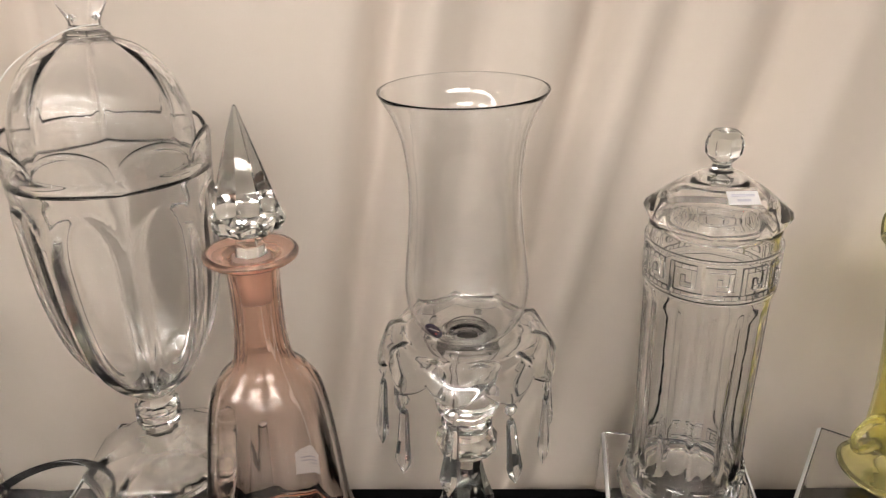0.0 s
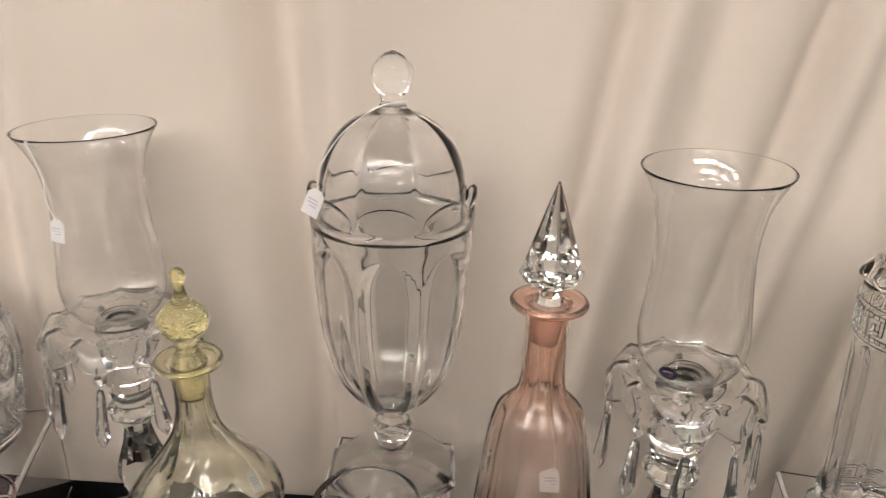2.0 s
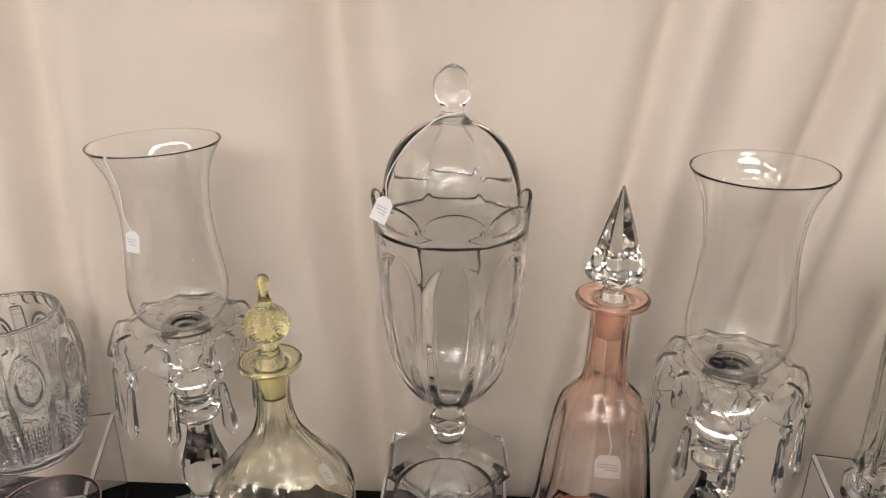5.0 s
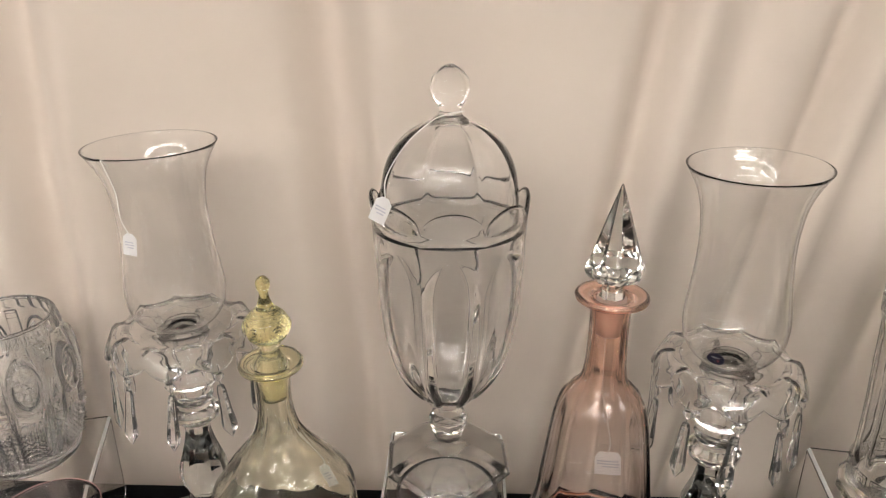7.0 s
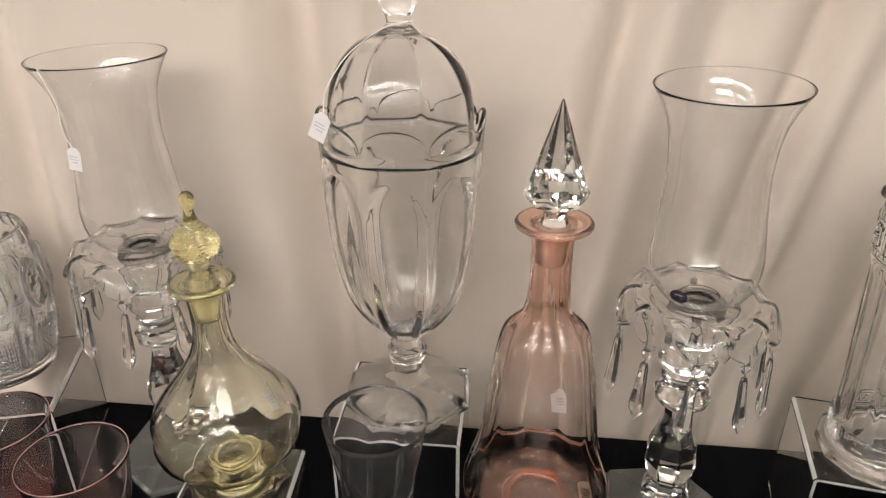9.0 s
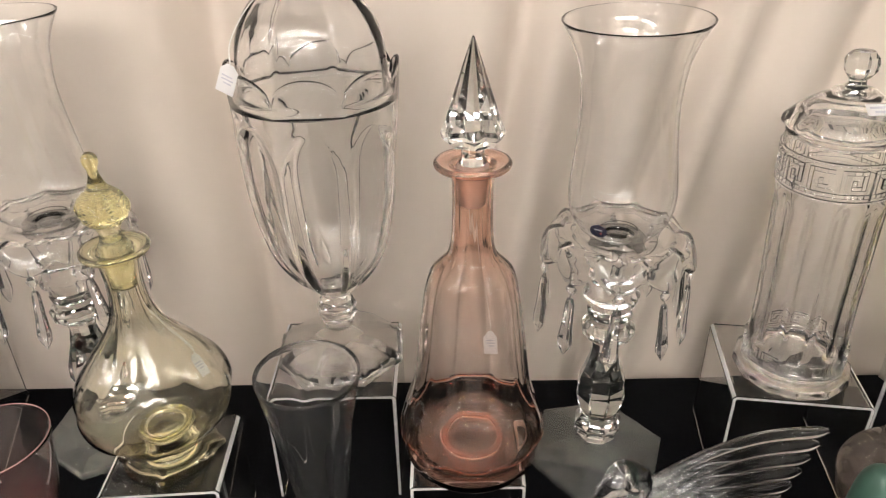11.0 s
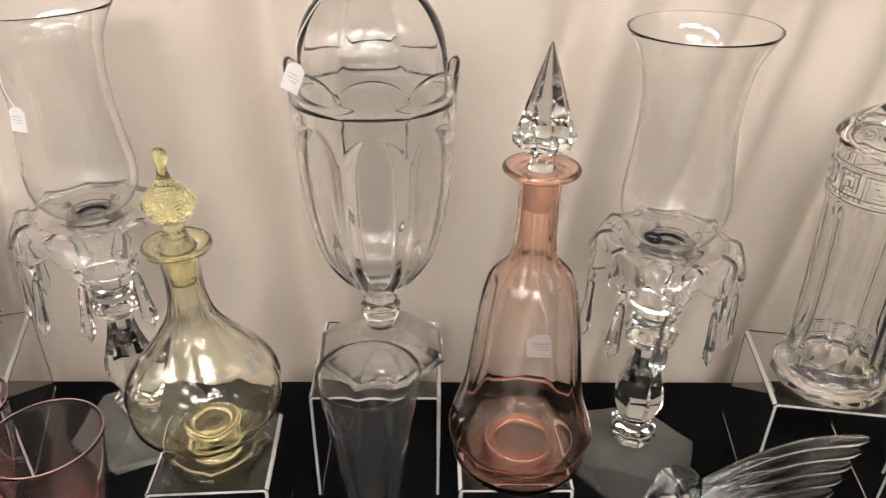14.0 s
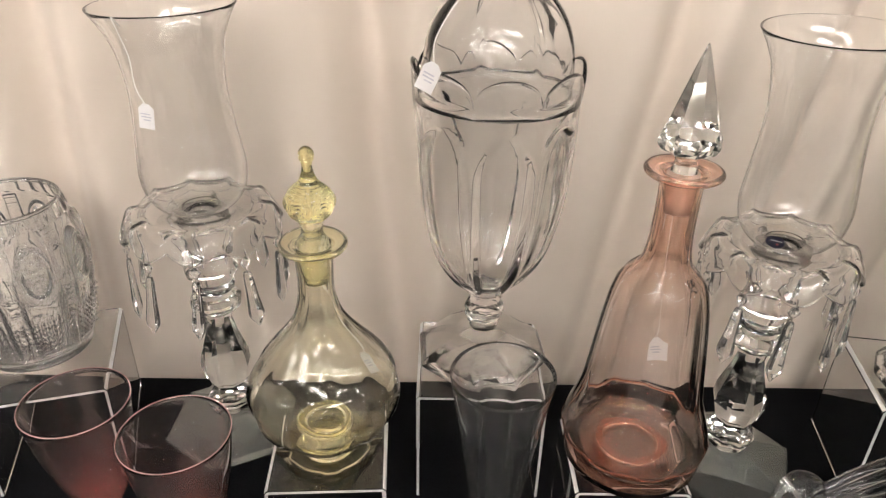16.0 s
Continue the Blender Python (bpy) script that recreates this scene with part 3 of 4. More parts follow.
pink_decanter()
price_tag((-0.121, 0.509, 0.2460), -6, [(-0.1215, 0.5075, 0.275), (-0.130, 0.500, 0.320), (-0.139, 0.494, 0.375), (-0.142, 0.4935, 0.425), (-0.142, 0.4938, 0.455)],
          "white price tag hanging inside the pink decanter on a string", 0.0230, 0.0275, -4, -8)


# ---- yellow decanter ----
def yellow_decanter():
    t = thing("yellow_decanter", pose(-0.472, 0.474, 0.1325, 1.9, 0, 12), "pale yellow round-bellied glass decanter with a scrolled bulb stopper", "decanter")
    outer = [(0, 0.030), (0.014, 0.030), (0.024, 0.0315), (0.042, 0.0375), (0.061, 0.0490), (0.0735, 0.065), (0.0785, 0.083), (0.0775, 0.097), (0.0715, 0.113), (0.0595, 0.131), (0.046, 0.148), (0.034, 0.164), (0.0240, 0.181), (0.0188, 0.200), (0.0172, 0.218), (0.0176, 0.238), (0.0188, 0.2530)]
    prof, m = shell(outer, 0.0015, 0.036, 6)
    def mod(r, z, a, i):
        f = smoothstep((z - 0.036) / 0.03) * smoothstep((0.25 - z) / 0.03)
        if i < m:
            r -= 0.0028 * f * (0.5 + 0.5 * math.cos(9 * a)) ** 1.6 * min(1.0, r / 0.03)
        else:
            r -= 0.0020 * f * (0.5 + 0.5 * math.cos(9 * a)) ** 1.6 * min(1.0, r / 0.03)
        return r, z
    bottle = lathe("bottle", prof, YELLOW, t, 112, mod, label="round-bellied pale yellow bottle with flared lip")
    lip = [(0.0188, 0.2534), (0.0230, 0.2548), (0.0285, 0.2556), (0.0312, 0.2578), (0.0316, 0.2600), (0.0303, 0.2618), (0.0265, 0.2612), (0.0215, 0.2598), (0.0165, 0.2588), (0.0158, 0.2540)]
    lathe("lip", lip, YELLOW_LIP, bottle, 96, loop=True, label="flat rounded yellow lip")
    ring = [(0.0250 + 0.0050 * math.cos(k * math.pi / 6), 0.0392 + 0.0026 * math.sin(k * math.pi / 6)) for k in range(12)]
    lathe("base_ring", ring, YELLOW_LIP, bottle, 72, loop=True, label="deep yellow ring in the bottom")
    foot = [(0, 0.003), (0.030, 0.001), (0.0485, 0.0), (0.0510, 0.0022), (0.0495, 0.0048), (0.034, 0.0065), (0.029, 0.0080), (0.0255, 0.014), (0.0245, 0.0300), (0, 0.0300)]
    def foot_mod(r, z, a, i):
        c = max(0.0, math.cos(4 * a)) ** 6
        return r * (1 + 0.14 * c * smoothstep((r - 0.040) / 0.008)), z
    lathe("foot", foot, YELLOW, t, 112, foot_mod, label="round yellow foot with four corner nubs")
    s = thing("stopper", pose(0, 0, 0), "", "")
    s.parent = t
    plug = [(0, 0.220), (0.0118, 0.220), (0.0140, 0.252), (0.0145, 0.263), (0.0105, 0.270), (0.0092, 0.2765), (0.0115, 0.283), (0.0138, 0.287), (0, 0.287)]
    lathe("ground_plug", plug, FROSTED_YELLOW, s, 48, label="ground glass plug inside the neck")
    bulb = [(0, 0.2872), (0.0138, 0.2872), (0.0195, 0.294), (0.0215, 0.302), (0.0205, 0.309), (0.0150, 0.3155), (0.0095, 0.321), (0.0062, 0.328), (0.0047, 0.334), (0.0046, 0.3385), (0.0062, 0.3425), (0.0069, 0.3465), (0.0060, 0.3505), (0.003, 0.3535), (0, 0.354)]
    bulb = [(q[0], q[1]) for q in glide([(r, z, 0) for r, z in bulb], 10)]
    def swirl(r, z, a, i):
        # six scroll rosettes round the belly, fine rings on the cone above them
        u = panel_u(a, 6) * math.pi / 6 * 0.021
        q = math.hypot(u, z - 0.3015)
        turn_at = math.atan2(z - 0.3015, u)
        scroll = math.exp(-(q / 0.0085) ** 4) * (0.5 + 0.5 * math.sin(q * 2100 + turn_at))
        cone = smoothstep((z - 0.309) / 0.003) * smoothstep((0.323 - z) / 0.004)
        low = smoothstep((z - 0.288) / 0.003) * smoothstep((0.297 - z) / 0.004)
        return r + 0.0019 * scroll - 0.0006 * (1 - scroll) * math.exp(-((z - 0.3015) / 0.009) ** 4) + cone * 0.0008 * math.sin(z * 2600) + low * 0.0009 * math.cos(24 * a), z
    lathe("swirl_knob", bulb, YELLOW_DEEP, s, 132, swirl, label="yellow bulb with scroll rosettes and a small ball tip")
    return t


yellow_decanter()
price_tag((-0.426, 0.488, 0.240), -32, [(-0.431, 0.486, 0.262), (-0.449, 0.477, 0.300), (-0.4625, 0.473, 0.340), (-0.4695, 0.4780, 0.372), (-0.4700, 0.4775, 0.392)],
          "small white price tag hanging inside the yellow decanter", 0.016, 0.026, -38)


# ---- hurricane lamps ----
def spear(bm, m):
    """One six-sided drop of cut crystal, hanging from its hole."""
    prof = [(0, 0.0), (0.0026, -0.0015), (0.0036, -0.008), (0.0046, -0.036), (0.0062, -0.058), (0.0058, -0.064), (0, -0.080)]
    verts, faces, _ = turned(prof, 8)
    vs = [bm.verts.new(m @ Vector((x * 1.5, y * 0.95, z))) for x, y, z in verts]
    for f in faces:
        bm.faces.new([vs[i] for i in f])


def hurricane_lamp(x, y, tip, lean, shade_lean, shade_size, plate_size, turn, label, seed):
    t = thing("hurricane_lamp", pose(x, y, 0, tip, lean, turn), label, "candle lamp", "pair of hurricane lamps")
    rnd = random.Random(seed)
    bm = bmesh.new()
    levels = [[bm.verts.new((r * math.cos(k * math.pi / 3), r * math.sin(k * math.pi / 3), z)) for k in range(6)]
              for r, z in ((0.0905, 0.0005), (0.0930, 0.0025), (0.0930, 0.0095), (0.0905, 0.0118), (0.0330, 0.0345), (0.0300, 0.0352))]
    bm.faces.new(list(reversed(levels[0])))
    bm.faces.new(levels[-1])
    for lo, hi in zip(levels, levels[1:]):
        for k in range(6):
            bm.faces.new((lo[k], lo[(k + 1) % 6], hi[(k + 1) % 6], hi[k]))
    part("base_plate", bm, GREENISH, t, "thick hexagonal glass base rising to the stem")
    stem = [(0, 0.0148), (0.0215, 0.0148), (0.0255, 0.020), (0.0250, 0.027), (0.0295, 0.034), (0.0300, 0.044), (0.0245, 0.052), (0.0200, 0.060), (0.0265, 0.074), (0.0320, 0.098), (0.0305, 0.117), (0.0200, 0.155), (0.0158, 0.178), (0.0180, 0.192), (0, 0.192)]
    stem = [(r, 0.0355 + (z - 0.0148) * 0.883) for r, z in stem]
    lathe("stem", stem, CRYSTAL, t, 8, smooth=False, label="faceted crystal stem with pear-shaped swelling")
    knop = [(0, 0.1922), (0.0170, 0.1922), (0.0215, 0.197), (0.0310, 0.203), (0.0318, 0.212), (0.0225, 0.219), (0.0205, 0.223), (0.0255, 0.228), (0.0265, 0.233), (0, 0.233)]
    lathe("knop", knop, CRYSTAL, t, 12, smooth=False)
    cup_o = [(0, 0.2332), (0.0215, 0.2332), (0.0250, 0.237), (0.0262, 0.2460), (0.0318, 0.2515), (0.0325, 0.2575), (0.0275, 0.2630), (0.0272, 0.280), (0.0285, 0.305), (0.0300, 0.3180), (0.0310, 0.3290), (0, 0.3290)]
    lathe("candle_cup", cup_o, CLEAR, t, 60, lambda r, z, a, i: (r * (1 - 0.03 * (0.5 + 0.5 * math.cos(10 * a)) * (1 if r > 0.02 else 0)), z), label="ribbed candle cup")
    lathe("socket", [(0, 0.3205), (0.0100, 0.3205), (0.0106, 0.3270), (0.0096, 0.3275), (0.0092, 0.3230), (0, 0.3230)], SOCKET, t, 36, label="dull metal socket insert")
    # drip plate with scalloped, drooping edge
    NS = 10
    up = [(0.0150, 0.3345), (0.030, 0.3350), (0.046, 0.3372), (0.0600, 0.3392), (0.0665, 0.3408), (0.0705, 0.3404), (0.0745, 0.3380), (0.0800, 0.3350), (0.0850, 0.3295), (0.0890, 0.3215), (0.0900, 0.3170)]
    dn = [(0.0885, 0.3140), (0.0862, 0.3145), (0.0848, 0.3190), (0.0812, 0.3275), (0.0765, 0.3320), (0.0690, 0.3352), (0.0600, 0.3355), (0.046, 0.3338), (0.034, 0.3315), (0.0150, 0.3305)]
    prof = [(q[0], q[1]) for q in glide([(r, z, 0) for r, z in up], 4)] + [(q[0], q[1]) for q in glide([(r, z, 0) for r, z in dn], 4)]
    def scallop(r, z, a, i):
        f = smoothstep((r - 0.060) / 0.027)
        w = abs(math.cos(NS * a / 2))
        return r * (1 + (plate_size - 1) * smoothstep((r - 0.04) / 0.02)) * (1 + 0.050 * f * (w - 0.5)), z - f * 0.013 * (w - 0.6)
    lathe("drip_plate", prof, PLATE, t, NS * 16, scallop, loop=True, label="scalloped drooping glass drip plate")
    for k in range(NS):
        a = 2 * math.pi * k / NS
        p = Vector((0.0868 * plate_size * math.cos(a), 0.0868 * plate_size * math.sin(a), 0.3105))
        pr = thing("crystal_drop", Matrix.Translation(p) @ pose(0, 0, 0, 0, 0, math.degrees(a) + 90), "", "")
        pr.parent = t
        tube("wire_link", [(0, 0.0012, 0.006), (0, -0.001, 0.001), (0, 0.0012, -0.004)], 0.0009, WIRE, pr, seg=5, n=3)
        bead = [(0, 0.0), (0.0032, -0.0012), (0.0068, -0.0068), (0.0032, -0.0124), (0, -0.0136)]
        bm = bmesh.new()
        verts, faces, _ = turned(bead, 8)
        vs = [bm.verts.new((vx, vy * 0.6, vz - 0.003)) for vx, vy, vz in verts]
        for f in faces:
            bm.faces.new([vs[i] for i in f])
        part("bead", bm, DROP, pr)
        tube("wire_link", [(0, 0.001, -0.0155), (0, -0.001, -0.019), (0, 0.001, -0.0225)], 0.0009, WIRE, pr, seg=5, n=3)
        bm = bmesh.new()
        spear(bm, Matrix.Translation((0, 0, -0.0205)) @ pose(0, 0, 0, rnd.uniform(-4, 4), rnd.uniform(-7, 7), rnd.uniform(-25, 25)))
        part("spear", bm, DROP, pr)
    # blown shade, open at both ends
    line = [(0.0220, 0.3393), (0.0310, 0.3408), (0.0440, 0.3455), (0.0555, 0.3625), (0.0590, 0.3840), (0.0575, 0.4060), (0.0530, 0.4460), (0.0511, 0.4860), (0.0550, 0.5230), (0.0630, 0.5460), (0.0736, 0.5650)]
    o = [(q[0] * shade_size, q[1]) for q in glide([(r, z, 0) for r, z in line], 7)]
    th = 0.0015
    prof = o + [(o[-1][0] + 0.0002, o[-1][1] + 0.0010), (o[-1][0] - th * 0.6, o[-1][1] + 0.0014)] + [(r - th, z + 0.0006) for r, z in reversed(o)]
    s = lathe("shade", prof, THIN, t, 112, loop=True, label="thin clear blown glass shade with flared lip")
    upright = pose(0, 0, 0, 0, 0, -turn) @ pose(0, 0, 0.34, 0, shade_lean, 0) @ pose(0, 0, -0.34) @ pose(0, 0, 0, 0, 0, turn)
    s.matrix_basis = upright
    return t


hurricane_lamp(0.0265, 0.592, 1.2, -0.75, -1.1, 0.96, 0.94, 8, "clear glass hurricane lamp with crystal drops and a blue sticker", 3)
hurricane_lamp(-0.636, 0.648, 0.3, 0.2, -1.8, 1.0, 1.02, 27, "clear glass hurricane lamp with crystal drops and a price tag", 5)
price_tag((-0.648, 0.578, 0.470), -8, [(-0.653, 0.577, 0.500), (-0.655, 0.580, 0.528), (-0.659, 0.574, 0.556), (-0.661, 0.573, 0.566), (-0.660, 0.586, 0.556)],
          "white price tag hanging from the shade of the lamp", 0.016, 0.026, 7)


def sticker():
    t = thing("sticker", pose(-0.0080, 0.5460, 0.3590, 14, 0, -34), "small dark blue oval sticker on the lamp's shade", "sticker")
    bm = bmesh.new()
    prism_of(bm, [(0.0092 * math.cos(k * math.pi / 14), 0.0076 * math.sin(k * math.pi / 14)) for k in range(28)], 0, 0.0003)
    bmesh.ops.transform(bm, matrix=pose(0, 0, 0, 90), verts=bm.verts)
    part("oval", bm, BLUE, t)
    bm = bmesh.new()
    block(bm, (0.0085, 0.0003, 0.0008), (0.0, -0.0005, 0.0018))
    part("writing", bm, SILVER, t, "pale bar of print")
    bm = bmesh.new()
    prism_of(bm, [(0.0011 * math.cos(k * math.pi / 6), 0.0011 * math.sin(k * math.pi / 6)) for k in range(12)], 0.0003, 0.0006)
    bmesh.ops.transform(bm, matrix=Matrix.Translation((0.0025, 0, -0.0022)) @ pose(0, 0, 0, 90), verts=bm.verts)
    part("mark", bm, RED, t, "small red mark")


sticker()


# ---- the key-patterned jar ----
def key_band(bm, r, z0, h, count, proud, phase=0.0):
    """A meander of raised bars laid round a cylinder."""
    w = 2 * math.pi / count
    bars = [(0.02, 0.0, 0.98, 0.14), (0.02, 0.14, 0.15, 1.0), (0.15, 0.86, 0.80, 1.0), (0.66, 0.30, 0.80, 0.86), (0.36, 0.30, 0.66, 0.44), (0.36, 0.44, 0.49, 0.66)]
    for k in range(count):
        for u0, v0, u1, v1 in bars:
            n = max(1, int((u1 - u0) * 6))
            for lo, hi in [(u0 + (u1 - u0) * i / n, u0 + (u1 - u0) * (i + 1) / n) for i in range(n)]:
                q = []
                for u in (lo, hi):
                    a = phase + (k + u) * w
                    for v in (v0, v1):
                        for rr in (r - 0.0008, r + proud):
                            q.append(bm.verts.new((rr * math.cos(a), rr * math.sin(a), z0 + v * h)))
                for f in ((0, 2, 3, 1), (4, 5, 7, 6), (1, 3, 7, 5), (0, 4, 6, 2), (2, 6, 7, 3), (0, 1, 5, 4)):
                    bm.faces.new([q[i] for i in f])
    return bm


def key_jar():
    t = thing("key_pattern_jar", pose(0.2480, 0.577, 0.1520, 1.0, -2.3, 0), "tall clear glass covered jar with a raised meander band", "jar")
    outer = [(0, 0.004), (0.050, 0.002), (0.063, 0.0), (0.0685, 0.0035), (0.0680, 0.0130), (0.0610, 0.0165), (0.0585, 0.0200), (0.0572, 0.032), (0.0562, 0.060), (0.0555, 0.110), (0.0566, 0.180), (0.0572, 0.225), (0.0585, 0.265), (0.0575, 0.305)]
    prof, m = shell(outer, 0.0044, 0.018, 6)
    N = 12
    def mod(r, z, a, i):
        u = panel_u(a, N)
        if i < m:
            if z < 0.018:
                k = math.cos(math.pi / N) / math.cos(u * math.pi / N)
                return r * (1 + (k - 1) * 0.9), z
            lo, hi = 0.052, 0.238
            wz = 0.84
            if z < lo + 0.016:
                wz = 0.84 * math.sqrt(max(0.0, 1 - ((lo + 0.016 - z) / 0.016) ** 2)) if z > lo else 0
            if z > hi:
                wz = 0
            r -= 0.0018 * smoothstep((wz - abs(u)) / 0.16) * smoothstep((hi - z) / 0.004)
        return r, z
    body = lathe("body", [(r * 0.955, z) for r, z in prof], CLEAR, t, N * 12, mod, label="straight fluted body with thick round foot")
    part("meander_band", key_band(bmesh.new(), 0.0556, 0.2530, 0.029, 12, 0.0022, 0.1), CLEAR, body, "raised meander band below the rim")
    part("meander_band", key_band(bmesh.new(), 0.0547, 0.0235, 0.022, 14, 0.0020), CLEAR, body, "raised meander band above the foot")
    lathe("rib", [(0.0550, 0.2850), (0.0578, 0.2858), (0.0578, 0.2875), (0.0550, 0.2883)], CLEAR, body, 96, loop=True)
    lathe("rib", [(0.0545, 0.2460), (0.0572, 0.2468), (0.0572, 0.2484), (0.0545, 0.2492)], CLEAR, body, 96, loop=True)
    lid = thing("lid", pose(0, 0, 0), "", "")
    lid.parent = t
    up = [(0.0505, 0.297), (0.0505, 0.3075), (0.0615, 0.3075), (0.0628, 0.3110), (0.0612, 0.3165), (0.0565, 0.3200), (0.0500, 0.3248), (0.0420, 0.3308), (0.0320, 0.3370), (0.0240, 0.3412), (0.0205, 0.3445), (0.0120, 0.3470), (0, 0.3475)]
    dn = [(0, 0.3405), (0.0200, 0.3372), (0.0305, 0.3325), (0.0395, 0.3265), (0.0462, 0.3195), (0.0470, 0.297)]
    def lid_mod(r, z, a, i):
        if r > 0.051:
            u = abs(panel_u(a, 8))
            return r * (1 + 0.045 * (smoothstep((u - 0.55) / 0.45) - 0.3)), z
        return r, z
    lathe("cover", [(r * 0.945, z) for r, z in up + dn], CLEAR, lid, 96, lid_mod, loop=True, label="stepped lid with an eared rim")
    knob = [(0, 0.3470), (0.0120, 0.3470), (0.0092, 0.3505), (0.0086, 0.3550), (0.0120, 0.3580), (0.0168, 0.3640), (0.0178, 0.3715), (0.0160, 0.3770), (0.0105, 0.3818), (0, 0.3828)]
    lathe("knob", [(r * 0.92, z) for r, z in knob], CRYSTAL, lid, 8, smooth=False, label="faceted glass knob")
    return t


key_jar()


def jar_label():
    t = thing("price_sticker", pose(0.2400, 0.5335, 0.4875, -50, 0, 3), "white price sticker on the jar's lid", "sticker")
    bm = bmesh.new()
    block(bm, (0.026, 0.0004, 0.0125), bevel=0.0001)
    part("paper", bm, CARD, t)
    bm = bmesh.new()
    block(bm, (0.019, 0.0003, 0.0022), (0, -0.0004, 0.0022))
    block(bm, (0.011, 0.0003, 0.0020), (0, -0.0004, -0.0024))
    part("writing", bm, INK, t)


jar_label()


# ---- the cut crystal jar ----
def crystal_jar():
    t = thing("crystal_jar", pose(-0.867, 0.640, 0.1405, 0, 0, 0), "squat pressed-glass jar covered in fans, beads and ovals", "jar")
    outer = [(0, 0.004), (0.045, 0.003), (0.058, 0.0), (0.0635, 0.004), (0.0645, 0.014), (0.0640, 0.020), (0.0700, 0.050), (0.0755, 0.085), (0.0780, 0.115), (0.0770, 0.145), (0.0735, 0.172), (0.0685, 0.192), (0.0665, 0.200)]
    prof, m = shell(outer, 0.0060, 0.014, 14)
    N = 8
    def mod(r, z, a, i):
        if i >= m:
            return r, z
        u = panel_u(a, N)
        d = 0.0
        if 0.02 < z < 0.182:
            # beaded ribs between the panels
            rib = smoothstep((abs(u) - 0.70) / 0.12)
            d += 0.0036 * rib * (0.55 + 0.45 * math.cos(z * 1500))
            d -= 0.0034 * math.exp(-((abs(u) - 0.60) / 0.06) ** 2) * smoothstep((0.12 - z) / 0.03)
            # ovals high in each panel
            q = math.hypot(u / 0.50, (z - 0.135) / 0.030)
            d += 0.0040 * math.exp(-((q - 1) / 0.15) ** 2)
            d += 0.0026 * math.exp(-(q / 0.6) ** 2) * math.cos(14 * u) * math.cos((z - 0.135) * 420)
            # crossed cuts low in each panel
            if z < 0.085:
                d += 0.0030 * math.cos(13 * u + z * 420) * math.cos(13 * u - z * 420) * smoothstep((0.085 - z) / 0.02)
        if z > 0.187:
            d += 0.001 * math.cos(24 * a)
        return r + 1.4 * d, z
    lathe("body", prof, FIGURED, t, N * 40, mod, label="barrel-shaped patterned glass body")
    rim = [(0.0635 + 0.0032 * math.cos(k * math.pi / 6), 0.2025 + 0.0026 * math.sin(k * math.pi / 6)) for k in range(12)]
    lathe("rim", rim, CLEAR, t, 96, loop=True, label="plain rounded rim")
    return t


crystal_jar()


# ---- rose goblets ----
def goblet(x, y):
    t = thing("goblet", pose(x, y, 0), "rose-tinted stemmed glass goblet with a clear stem", "goblet", "rose goblets")
    outer = [(0, 0.078), (0.007, 0.078), (0.015, 0.084), (0.0250, 0.101), (0.0335, 0.125), (0.0420, 0.157), (0.0480, 0.193), (0.0520, 0.226)]
    prof, m = shell(outer, 0.0013, 0.0835, 6)
    bowl = lathe("bowl", prof, ROSE, t, 84, label="thin rose-tinted bowl")
    rings = [(0.0, 0.0842), (0.004, 0.0850), (0.0060, 0.0843), (0.0080, 0.0852), (0.0098, 0.0845), (0.0098, 0.0839), (0.004, 0.0838), (0, 0.0838)]
    # Ring added on the bowl's edge to draw its lit line.
    edge = [(0.0516 + 0.0004 * math.cos(k * math.pi / 4), 0.2264 + 0.0005 * math.sin(k * math.pi / 4)) for k in range(8)]
    lathe("rim", edge, ROSE_RIM, bowl, 84, loop=True, label="fire-polished pink rim, the light it catches put into its colour")
    lathe("bowl_bottom", rings, ROSE_DEEP, bowl, 60, label="deep rose rings in the bottom")
    stem = [(0, 0.004), (0.0075, 0.0045), (0.0050, 0.010), (0.0040, 0.022), (0.0042, 0.050), (0.0058, 0.070), (0.0075, 0.0776), (0, 0.0776)]
    lathe("stem", [(q[0], q[1]) for q in glide([(r, z, 0) for r, z in stem], 4)], CLEAR, t, 32)
    foot = [(0, 0.0005), (0.034, 0.0002), (0.037, 0.0014), (0.035, 0.0026), (0.015, 0.0042), (0.0074, 0.0046), (0, 0.0046)]
    lathe("foot", foot, CLEAR, t, 64)
    return t


goblet(-0.712, 0.436)
goblet(-0.600, 0.395)


# ---- footed tumbler ----
def pilsner():
    t = thing("pilsner_glass", pose(-0.2955, 0.406, 0), "tall tapering clear glass with an optic-ribbed lower body", "glass")
    outer = [(0, 0.014), (0.008, 0.014), (0.013, 0.020), (0.0165, 0.050), (0.0215, 0.100), (0.0285, 0.150), (0.0352, 0.200), (0.0418, 0.250), (0.0484, 0.293)]
    prof, m = shell(outer, 0.0011, 0.030, 6)
    def mod(r, z, a, i):
        f = smoothstep((0.27 - z) / 0.06)
        return r * (1 - (0.10 if i < m else 0.06) * f * (0.5 + 0.5 * math.cos(6 * a)) ** 2 * smoothstep((z - 0.03) / 0.03)), z
    lathe("bowl", prof, GREY_GLASS, t, 96, mod)
    foot = [(0, 0.0004), (0.034, 0.0002), (0.0375, 0.0016), (0.035, 0.0032), (0.015, 0.0060), (0.0085, 0.010), (0.0080, 0.0138), (0, 0.0138)]
    lathe("foot", foot, GREY_GLASS, t, 64)


pilsner()


